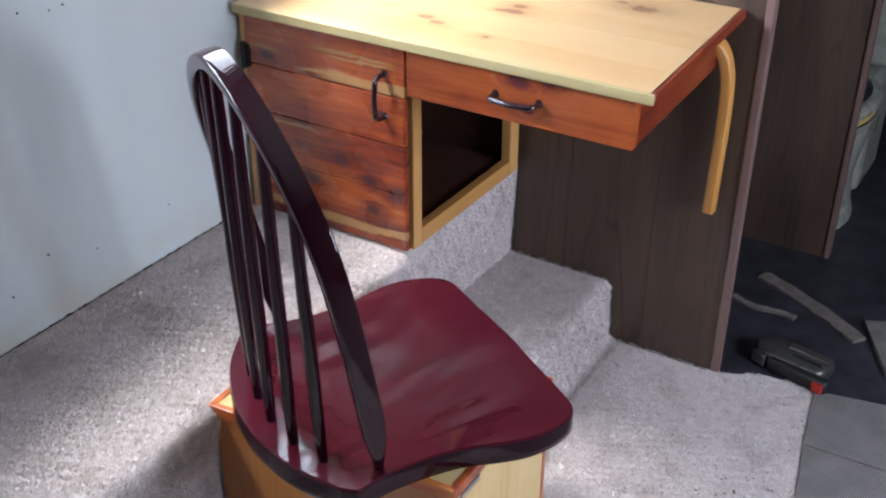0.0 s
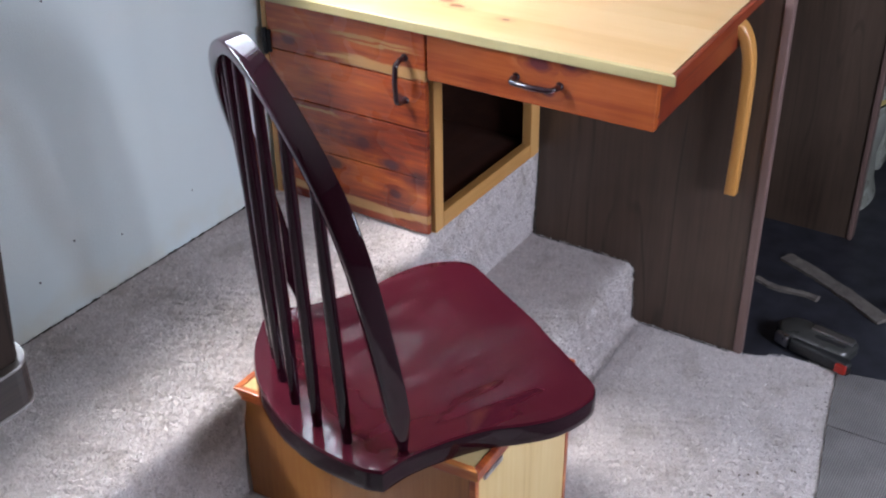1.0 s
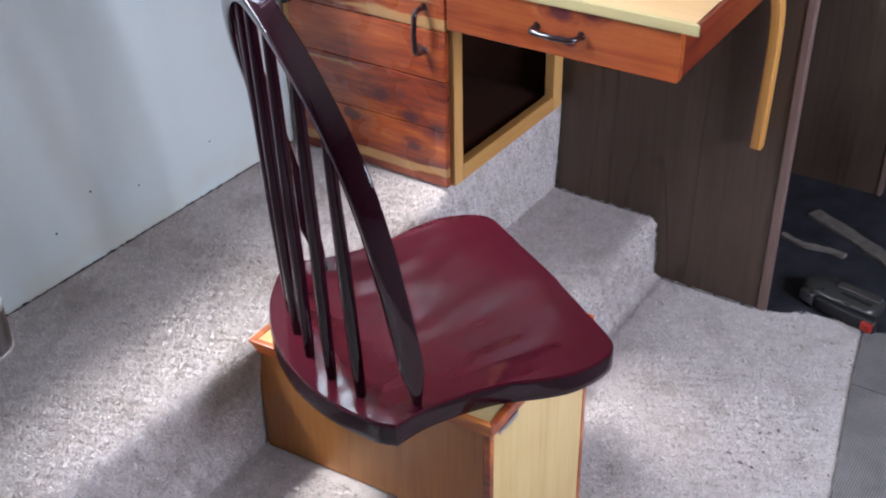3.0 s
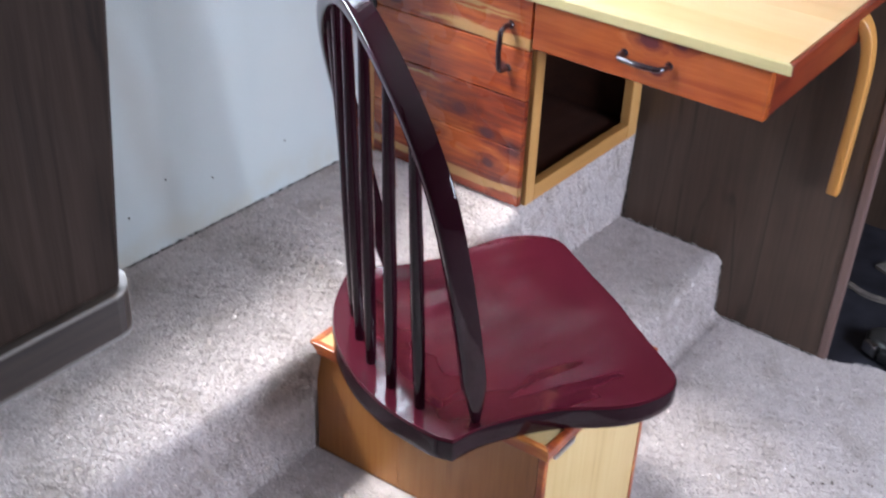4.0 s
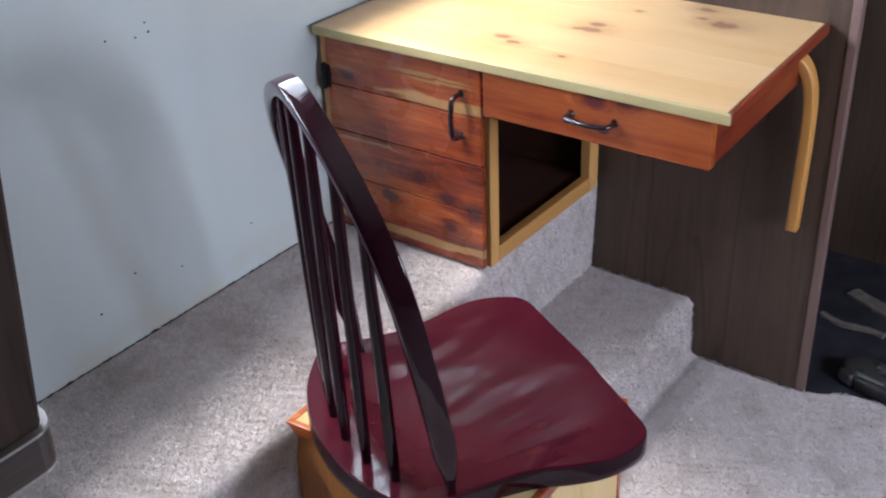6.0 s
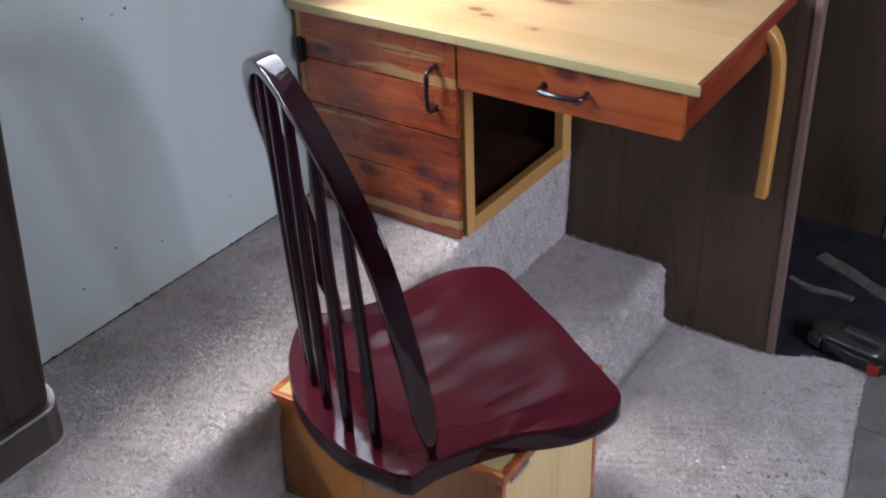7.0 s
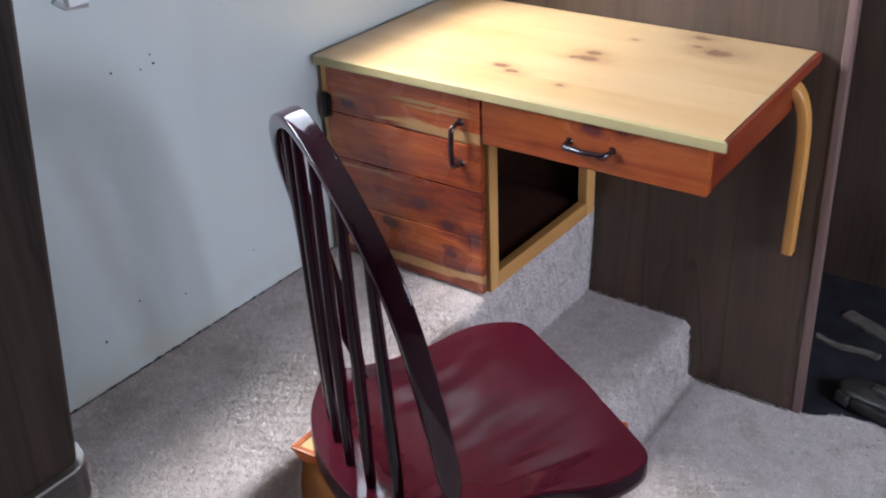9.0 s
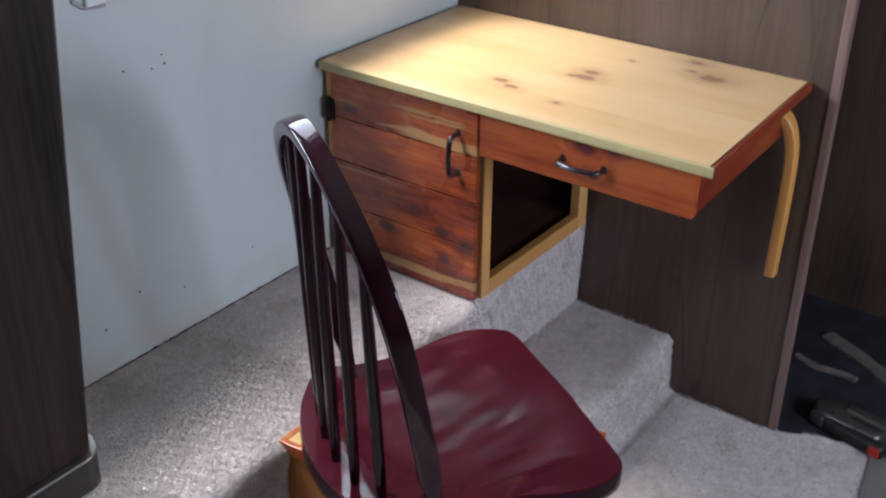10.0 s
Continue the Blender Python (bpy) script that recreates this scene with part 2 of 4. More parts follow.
def carpet(name, dark, light, pile):
    m, nt, b = material(name, 0.95)
    b.inputs["Specular IOR Level"].default_value = 0.15
    at = place(nt)
    colour = ramp(nt, noise_of(nt, at, 42, 5, 0.7), [(0.28, dark), (0.5, tuple((x + y) / 2 for x, y in zip(dark, light))), (0.72, light)])
    stain = span(nt, noise_of(nt, at, 11.0, 4, 0.6), 0.48, 0.70)
    colour = mix(nt, math_node(nt, 'MULTIPLY', stain, 0.30), colour, (0.36, 0.30, 0.25))
    fleck = span(nt, noise_of(nt, at, 64.0, 4, 0.7), 0.54, 0.70)
    colour = mix(nt, math_node(nt, 'MULTIPLY', fleck, 0.26), colour, (0.34, 0.27, 0.21))
    if pile:
        geo = nt.nodes.new("ShaderNodeNewGeometry")
        colour = mix(nt, 1.0, colour, ramp(nt, geo.outputs["Random Per Island"], [(0.0, (0.90, 0.89, 0.88)), (0.25, (0.98, 0.98, 0.98)), (1.0, (1.06, 1.06, 1.06))]), 'MULTIPLY')
    nt.links.new(colour, b.inputs["Base Color"])
    if pile:
        # fibres let part of the light through
        thin = node(nt, "ShaderNodeBsdfTranslucent", Color=colour)
        both = node(nt, "ShaderNodeMixShader", Fac=0.42)
        nt.links.new(b.outputs[0], both.inputs[1])
        nt.links.new(thin.outputs[0], both.inputs[2])
        nt.links.new(both.outputs[0], nt.nodes["Material Output"].inputs["Surface"])
    else:
        bump(nt, b, noise_of(nt, at, 320, 4), 0.8, 0.004)
    return m


def plain(name, colour, rough=0.5, metal=0.0, coat=0.0, vary=0.15, scale=30.0, relief=0.0):
    m, nt, b = material(name, rough, metal, coat)
    at = place(nt)
    f = noise_of(nt, at, scale, 4)
    low, high = (tuple(c * (1 + s * vary) for c in colour) for s in (-1, 1))
    nt.links.new(ramp(nt, f, [(0.3, low), (0.7, high)]), b.inputs["Base Color"])
    nt.links.new(span(nt, noise_of(nt, at, scale * 0.4, 3), 0.3, 0.7, rough * 0.8, rough * 1.25), b.inputs["Roughness"])
    if relief:
        bump(nt, b, noise_of(nt, at, scale * 6, 3), 0.4, relief)
    return m


m_wall = painted_wall()
m_carpet = carpet("carpet_backing", (0.56, 0.505, 0.49), (0.72, 0.66, 0.645), False)
m_pile = carpet("carpet_pile", (0.70, 0.645, 0.63), (0.88, 0.825, 0.81), True)
m_hall_floor = plain("dark_blue_vinyl", (0.026, 0.026, 0.034), 0.5, vary=0.45, scale=18)
m_ceiling = plain("ceiling_board", (0.33, 0.32, 0.30), 0.8, vary=0.05)
def gloss_paint(name, colour, vary, scale, weight, rough, orange_peel):
    """Brushed gloss paint: a dull colour under a clear, slightly uneven coat."""
    m = plain(name, colour, 0.5, coat=weight, vary=vary, scale=scale)
    nt = m.node_tree
    b = nt.nodes["Principled BSDF"]
    b.inputs["Specular IOR Level"].default_value, b.inputs["Coat Roughness"].default_value = 0.0, rough
    b.inputs["Coat IOR"].default_value = 1.42
    at = place(nt)
    relief = nt.nodes.new("ShaderNodeBump")
    relief.inputs["Strength"].default_value, relief.inputs["Distance"].default_value = orange_peel, 0.002
    nt.links.new(math_node(nt, 'ADD', noise_of(nt, at, 55, 3), math_node(nt, 'MULTIPLY', noise_of(nt, at, 240, 2), 0.2)), relief.inputs["Height"])
    nt.links.new(relief.outputs[0], b.inputs["Coat Normal"])
    return m


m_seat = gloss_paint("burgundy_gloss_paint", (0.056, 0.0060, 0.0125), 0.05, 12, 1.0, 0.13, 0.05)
# darker copy of the seat's burgundy: shade on bow and seat edge as colour
m_bow = gloss_paint("shaded_burgundy_gloss_paint", (0.016, 0.0026, 0.0060), 0.15, 40, 1.0, 0.05, 0.04)
m_pull = plain("black_cherry_enamel", (0.018, 0.006, 0.009), 0.2, coat=0.8, vary=0.1)
m_hinge = plain("black_iron", (0.012, 0.012, 0.014), 0.5, 0.6)
m_steel = plain("bright_steel", (0.55, 0.55, 0.56), 0.28, 1.0, vary=0.1)
m_edge_metal = plain("pale_edge_strip", (0.29, 0.26, 0.235), 0.38, 0.2, vary=0.1)
m_hole = plain("nail_hole", (0.05, 0.044, 0.04), 0.9)
m_black = plain("black_rubber", (0.012, 0.012, 0.013), 0.5)
m_grey_case = plain("grey_painted_case", (0.085, 0.083, 0.078), 0.28, 0.5, vary=0.15)
m_red = plain("red_plastic", (0.35, 0.02, 0.012), 0.4)
m_cream = plain("cream_ceramic", (0.30, 0.30, 0.255), 0.3, coat=0.3, vary=0.05)
m_yellow = plain("yellowed_plastic", (0.46, 0.36, 0.12), 0.4)
m_card = plain("grey_card", (0.15, 0.14, 0.13), 0.8)
m_frame = plain("aluminium_frame", (0.42, 0.44, 0.46), 0.35, 0.7, vary=0.08)
m_clip = plain("white_plastic", (0.85, 0.87, 0.88), 0.25, coat=0.3, vary=0.02)
m_gap = plain("dark_joint", (0.02, 0.010, 0.006), 0.8)


def ribbed():
    m, nt, b = material("ribbed_runner", 0.85)
    at = place(nt)
    w = node(nt, "ShaderNodeTexWave", Scale=70.0, Distortion=1.2, Detail=2.0)
    w.bands_direction = 'X'
    nt.links.new(at, w.inputs["Vector"])
    tone = math_node(nt, 'ADD', math_node(nt, 'MULTIPLY', w.outputs["Fac"], 0.34), math_node(nt, 'MULTIPLY', noise_of(nt, at, 14, 5), 0.66))
    nt.links.new(ramp(nt, tone, [(0.25, (0.11, 0.10, 0.095)), (0.5, (0.17, 0.155, 0.15)), (0.75, (0.24, 0.22, 0.215))]), b.inputs["Base Color"])
    bump(nt, b, w.outputs["Fac"], 0.6, 0.002)
    return m


m_ribbed = ribbed()
m_glass, gnt, gb = material("window_glass", 0.02)
gb.inputs["Transmission Weight"].default_value = 1.0
gb.inputs["IOR"].default_value = 1.45


# ---- building helpers ----
def thing(name, at, label, category, group=""):
    ob = new(name)
    ob.location = at
    ob.empty_display_size = 0.05
    bpy.context.view_layer.update()
    return tagged(ob, label, category, group)


def part(name, bm, mat, parent=None, label=""):
    """Links a bmesh, given in world metres, as one mesh under a thing or a part."""
    me = bpy.data.meshes.new(name)
    bmesh.ops.recalc_face_normals(bm, faces=bm.faces)
    bm.to_mesh(me)
    bm.free()
    me.materials.append(mat)
    ob = new(name, me)
    if parent is not None:
        ob.parent = parent
        if parent.type == 'EMPTY':
            ob.matrix_parent_inverse = Matrix.Translation(parent.location).inverted()
    if label:
        ob["label"] = label
    return ob


def smooth(ob, angle=40):
    for p in ob.data.polygons:
        p.use_smooth = True
    ob.data.set_sharp_from_angle(angle=radians(angle))
    return ob


def bevelled(bm, w, seg=2):
    if w:
        bmesh.ops.bevel(bm, geom=bm.edges[:], offset=w, segments=seg, profile=0.5, affect='EDGES')
    return bm


def box(x0, x1, y0, y1, z0, z1, w=0.0015):
    bm = bmesh.new()
    bmesh.ops.create_cube(bm, size=1, matrix=Matrix.Translation(((x0 + x1) / 2, (y0 + y1) / 2, (z0 + z1) / 2)) @ Matrix.Diagonal((x1 - x0, y1 - y0, z1 - z0, 1)))
    return bevelled(bm, w)


def prism(poly, up0, up1, axis='z', w=0.0015):
    """A polygon pushed from up0 to up1 along an axis; the polygon is in the two other axes, in order."""
    bm = bmesh.new()

    def at(p, h):
        return {'z': (p[0], p[1], h), 'y': (p[0], h, p[1]), 'x': (h, p[0], p[1])}[axis]
    low = [bm.verts.new(at(p, up0)) for p in poly]
    top = [bm.verts.new(at(p, up1)) for p in poly]
    bm.faces.new(low)
    bm.faces.new(top)
    for i in range(len(poly)):
        j = (i + 1) % len(poly)
        bm.faces.new((low[i], low[j], top[j], top[i]))
    bmesh.ops.recalc_face_normals(bm, faces=bm.faces)
    return bevelled(bm, w)


def sweep(bm, points, section, side=None):
    """A closed section (pairs) carried along points; side: the fixed direction of the section's first axis."""
    rings = []
    n = len(points)
    for i, p in enumerate(points):
        t = (Vector(points[min(i + 1, n - 1)]) - Vector(points[max(i - 1, 0)])).normalized()
        a = Vector(side) if side is not None else t.orthogonal()
        a = (a - t * a.dot(t)).normalized()
        b = t.cross(a)
        sec = section(i / (n - 1)) if callable(section) else section
        rings.append([bm.verts.new(Vector(p) + a * u + b * v) for u, v in sec])
    k = len(rings[0])
    for r0, r1 in zip(rings, rings[1:]):
        for j in range(k):
            bm.faces.new((r0[j], r0[(j + 1) % k], r1[(j + 1) % k], r1[j]))
    bm.faces.new(rings[0][::-1])
    bm.faces.new(rings[-1])
    return bm


def circle(r, k=12, squash=1.0):
    return [(r * math.cos(2 * math.pi * i / k), squash * r * math.sin(2 * math.pi * i / k)) for i in range(k)]


def round_rect(w, h, r, k=3):
    out = []
    for cx, cy, a0 in ((w / 2 - r, h / 2 - r, 0), (-w / 2 + r, h / 2 - r, 90), (-w / 2 + r, -h / 2 + r, 180), (w / 2 - r, -h / 2 + r, 270)):
        out += [(cx + r * math.cos(radians(a0 + 90 * i / k)), cy + r * math.sin(radians(a0 + 90 * i / k))) for i in range(k + 1)]
    return out


def dense_rect(w, h, r, k=3, cuts=6):
    """round_rect with extra points along its two long sides."""
    c = round_rect(w, h, r, k)
    n = len(c) // 4
    out = []
    for q in range(4):
        out += c[q * n:(q + 1) * n]
        if q in (0, 2):
            (u0, v0), (u1, v1) = c[(q + 1) * n - 1], c[(q + 1) * n]
            out += [(u0 + (u1 - u0) * i / cuts, v0 + (v1 - v0) * i / cuts) for i in range(1, cuts)]
    return out


def spline(pts, steps):
    """Catmull-Rom through the points."""
    P = [Vector(p) for p in pts]
    P = [P[0] * 2 - P[1]] + P + [P[-1] * 2 - P[-2]]
    out = []
    for i in range(1, len(P) - 2):
        for s in range(steps):
            t = s / steps
            out.append(0.5 * (2 * P[i] + (P[i + 1] - P[i - 1]) * t + (2 * P[i - 1] - 5 * P[i] + 4 * P[i + 1] - P[i + 2]) * t * t + (3 * P[i] - P[i - 1] - 3 * P[i + 1] + P[i + 2]) * t ** 3))
    out.append(P[-2])
    return out


# ---- the large structure ----
PLAT, STEP, TOP = 0.366, 0.146, 2.2
SOUTH, EAST, HALL_END = -3.0, 2.3, 2.2


def structure(name, bm, mat, label, parent=None):
    return tagged(part(name, bm, mat, parent, label), kind="structure")


def wall_x(z):
    """The room face of the white side wall."""
    return -0.011


structure("floor", prism([(0.30, SOUTH), (EAST, SOUTH), (EAST, 0.10), (1.25, 0.085), (1.06, 0.045), (0.95, 0.045), (0.86, 0.0), (0.30, 0.0)], -0.06, 0.0, w=0), m_carpet, "worn pale grey-beige carpet floor")
structure("floor_hall", prism([(0.30, 0.0), (0.86, 0.0), (0.95, 0.045), (1.06, 0.045), (1.25, 0.085), (EAST, 0.10), (EAST, HALL_END), (0.30, HALL_END)], -0.06, -0.006, w=0), m_hall_floor, "dark blue vinyl floor of the passage")


def rounded(profile):
    """Rounds the corners of a profile whose points carry a radius."""
    out = []
    for i, (x, z, r) in enumerate(profile):
        if r == 0 or i in (0, len(profile) - 1):
            out.append((x, z))
            continue
        p, a, b = Vector((x, z)), Vector(profile[i - 1][:2]), Vector(profile[i + 1][:2])
        s, e = p + (a - p).normalized() * r, p + (b - p).normalized() * r
        for k in range(6):
            t = k / 5
            q = (1 - t) ** 2 * s + 2 * t * (1 - t) * p + t * t * e
            out.append((q.x, q.y))
    return out


PROFILE_UP = rounded([(wall_x(PLAT) - 0.01, PLAT, 0), (0.376, PLAT, 0.034), (0.354, STEP + 0.10, 0.05), (0.354, STEP, 0)])
PROFILE_DESK = rounded([(wall_x(PLAT) - 0.01, PLAT, 0), (0.356, PLAT, 0.012), (0.346, STEP, 0)])
PROFILE_LOW = rounded([(0.344, STEP, 0), (0.597, STEP, 0.028), (0.603, 0.0, 0.02), (0.63, 0.0, 0)])
structure("platform", prism(PROFILE_UP + [(0.30, STEP), (0.30, -0.06), (-0.12, -0.06), (-0.12, PLAT)], SOUTH, -0.45, 'y', 0), m_carpet, "raised platform covered with pale grey-beige carpet")
structure("platform_end", prism(PROFILE_DESK + [(0.30, STEP), (0.30, -0.06), (-0.12, -0.06), (-0.12, PLAT)], -0.45, 0.0, 'y', 0), m_carpet, "end of the carpeted platform under the desk")
structure("step", prism(PROFILE_LOW + [(0.63, -0.05), (0.304, -0.05), (0.304, STEP)], SOUTH, -0.001, 'y', 0), m_carpet, "carpeted step along the platform")

# white side wall with the window through it
bm = bmesh.new()
for y0, y1, zs in ((SOUTH, WL_Y0, (-0.06, TOP)), (WL_Y0, WL_Y1, (-0.06, WL_Z0, WL_Z1, TOP)), (WL_Y1, WD_Y0, (-0.06, TOP)), (WD_Y0, WD_Y1, (-0.06, WD_Z0, WD_Z1, TOP)), (WD_Y1, 0.0, (-0.06, TOP))):
    for z0, z1 in zip(zs[0::2], zs[1::2]):
        c = [(wall_x(z) + dx, y, z) for dx in (0.0, -0.10) for y in (y0, y1) for z in (z0, z1)]
        v = [bm.verts.new(p) for p in c]
        for f in ((0, 1, 3, 2), (4, 5, 7, 6), (0, 1, 5, 4), (2, 3, 7, 6), (0, 2, 6, 4), (1, 3, 7, 5)):
            bm.faces.new([v[j] for j in f])
structure("wall_west", bm, m_wall, "white painted side wall with nail holes, brown smears and painted shade")


def window(name, y0, y1, z0, z1, x, label):
    w = thing(name, (x, (y0 + y1) / 2, z0), label, "window")
    w["kind"] = "structure"
    t = 0.018
    part("window_frame", box(x - 0.02, x + 0.02, y0, y1, z0, z0 + t, 0.003), m_frame, w)
    part("window_frame", box(x - 0.02, x + 0.02, y0, y1, z1 - t, z1, 0.003), m_frame, w)
    part("window_frame", box(x - 0.02, x + 0.02, y0, y0 + t, z0 + t, z1 - t, 0.003), m_frame, w)
    part("window_frame", box(x - 0.02, x + 0.02, y1 - t, y1, z0 + t, z1 - t, 0.003), m_frame, w)
    pane = part("pane", box(x - 0.003, x + 0.003, y0 + t, y1 - t, z0 + t, z1 - t, 0), m_glass, w)
    pane.visible_shadow = False
    return w


window("window_1", WL_Y0, WL_Y1, WL_Z0, WL_Z1, -0.062, "daylit side window with a metal frame")
window("window_2", WD_Y0, WD_Y1, WD_Z0, WD_Z1, -0.075, "daylit window over the desk with a metal frame")

structure("wall_north", box(-0.2, 0.839, 0.0, 0.014, -0.06, TOP, 0), m_walnut, "dark walnut-grain panelled partition behind the desk")
structure("trim", box(0.839, 0.857, -0.004, 0.016, 0.0, TOP, 0.003), m_trim, "rosy brown edge strip of the partition")
structure("wall_north_upper", box(0.858, EAST, 0.0, 0.03, 1.95, TOP, 0), m_walnut, "panel over the passage opening")
structure("wall_hall", box(0.30, 0.914, 0.620, 0.645, -0.01, TOP, 0), m_walnut_dark, "dark walnut-grain panel in the passage")
structure("trim_hall", box(0.914, 0.926, 0.615, 0.650, -0.006, TOP, 0.002), m_trim, "edge strip of the passage panel")
structure("wall_hall_west", box(0.27, 0.30, 0.03, HALL_END, -0.06, TOP, 0), m_walnut_dark, "panelled side of the passage")
structure("wall_hall_end", box(0.27, EAST, HALL_END, HALL_END + 0.05, -0.06, TOP, 0), m_walnut_dark, "panelled end of the passage")
# unseen walls and ceiling, added dark so that the gloss paint reflects less
structure("wall_east", box(EAST, EAST + 0.06, SOUTH, HALL_END, -0.06, TOP, 0), m_walnut_dark, "unseen side wall, panelled dark to dim reflections")
structure("wall_south", box(-0.2, EAST, SOUTH - 0.06, SOUTH, -0.06, TOP, 0), m_walnut_dark, "unseen rear wall, panelled dark to dim reflections")
structure("ceiling", box(-0.25, EAST + 0.06, SOUTH - 0.06, HALL_END + 0.05, TOP, TOP + 0.05, 0), m_ceiling, "unseen ceiling, kept dull grey to dim reflections")

# ribbed runner on the floor, two lengths with a seam
structure("runner", prism([(1.050, 0.040), (1.25, 0.080), (EAST - 0.01, 0.093), (EAST - 0.01, -0.110), (1.079, -0.142)], 0.0, 0.005, w=0.001), m_ribbed, "grey-brown ribbed floor runner")
structure("runner_length", prism([(1.080, -0.146), (EAST - 0.01, -0.114), (EAST - 0.01, -2.9), (1.62, -2.9)], 0.0, 0.005, w=0.001), m_ribbed, "grey-brown ribbed floor runner")


# ---- the desk ----
def pull(name, a, b, out, parent, label):
    """A bowed bar pull between two feet, standing out along out."""
    a, b, out = Vector(a), Vector(b), Vector(out)
    along = (b - a).normalized()
    bm = bmesh.new()
    pts = spline([a, a + out * 0.55, a + out * 0.92 + along * 0.006, a + out + along * 0.020, (a + b) / 2 + out * 1.06, b + out - along * 0.020, b + out * 0.92 - along * 0.006, b + out * 0.55, b], 5)
    sweep(bm, pts, circle(0.0050, 10), along.cross(out.normalized()))
    for foot in (a, b):
        bmesh.ops.create_cone(bm, cap_ends=True, segments=12, radius1=0.0075, radius2=0.0060, depth=0.004,
                              matrix=Matrix.Translation(foot + out.normalized() * 0.002) @ out.to_track_quat('Z', 'Y').to_matrix().to_4x4())
    return smooth(part(name, bm, m_pull, parent, label), 60)


def build_desk():
    desk = thing("desk", (0.36, -0.23, PLAT), "varnished pine and red cedar desk standing on the carpeted platform", "desk")
    T, U = 0.790, 0.7725
    top = thing_top(desk, T, U)
    FR = -0.458
    # cabinet carcass
    part("side_panel", box(0.0, 0.0120, -0.457, -0.02, PLAT, U, 0.001), m_pine_frame, desk)
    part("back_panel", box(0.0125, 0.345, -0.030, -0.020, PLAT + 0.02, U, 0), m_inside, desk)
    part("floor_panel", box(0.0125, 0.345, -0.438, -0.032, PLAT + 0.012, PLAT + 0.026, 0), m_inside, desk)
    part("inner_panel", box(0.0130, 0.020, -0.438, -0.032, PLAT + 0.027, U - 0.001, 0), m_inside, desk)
    part("front_stile", box(0.347, 0.3685, -0.437, -0.409, PLAT + 0.001, U, 0.0015), m_pine_frame, desk)
    part("rear_stile", box(0.347, 0.3685, -0.065, -0.028, PLAT + 0.001, U, 0.0015), m_pine_frame, desk)
    part("bottom_rail", box(0.348, 0.3680, -0.4085, -0.0655, PLAT + 0.001, PLAT + 0.034, 0.0015), m_pine_rail, desk)
    # the door: four cedar planks
    door = part("door", box(0.0155, 0.360, FR + 0.012, FR + 0.020, PLAT + 0.008, U - 0.004, 0.001), m_gap, desk, "red cedar door of four planks with cream sapwood streaks")
    zs = [PLAT + 0.005, 0.4865, 0.5835, 0.6760, 0.7705]
    for z0, z1 in zip(zs, zs[1:]):
        part("plank", box(0.0130, 0.3645, FR, FR + 0.013, z0 + 0.0007, z1 - 0.0007, 0.0022), m_cedar_door, door)
    pull("door_handle", (0.3225, FR, 0.637), (0.3225, FR, 0.716), (0, -0.030, 0), door, "glossy black cherry bar pull")
    for z in (0.690,):
        bm = box(0.001, 0.021, FR - 0.004, FR, z - 0.022, z + 0.022, 0.001)
        bmesh.ops.create_cone(bm, cap_ends=True, segments=10, radius1=0.005, radius2=0.005, depth=0.05, matrix=Matrix.Translation((0.0095, FR - 0.005, z)))
        part("hinge", bm, m_hinge, door, "black iron hinge")
    # the drawer
    drawer = part("drawer", box(0.3685, 0.7880, FR, FR + 0.020, 0.6840, 0.7705, 0.002), m_cedar_drawer, desk, "wide red cedar drawer with dark knots")
    pull("drawer_handle", (0.543, FR, 0.727), (0.623, FR, 0.727), (0, -0.028, 0), drawer, "glossy black cherry bar pull")
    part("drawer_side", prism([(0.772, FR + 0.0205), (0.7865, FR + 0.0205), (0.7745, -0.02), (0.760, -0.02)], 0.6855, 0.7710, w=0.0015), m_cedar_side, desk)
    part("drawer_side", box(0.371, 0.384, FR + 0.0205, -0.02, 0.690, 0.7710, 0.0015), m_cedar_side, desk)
    part("drawer_bottom", prism([(0.385, FR + 0.021), (0.771, FR + 0.021), (0.759, -0.02), (0.385, -0.02)], 0.6875, 0.6935, w=0), m_pine_rail, desk)
    # bent support
    bm = bmesh.new()
    pts = spline([(0.796, -0.030, 0.388), (0.798, -0.030, 0.47), (0.7995, -0.030, 0.56), (0.7995, -0.031, 0.62), (0.797, -0.033, 0.668), (0.790, -0.037, 0.702), (0.780, -0.042, 0.724), (0.768, -0.046, 0.736)], 6)
    sweep(bm, pts, round_rect(0.022, 0.026, 0.004), (1, 0, 0))
    smooth(part("brace", bm, m_brace, desk, "honey coloured bentwood brace fixed to the wall"), 50)
    return desk


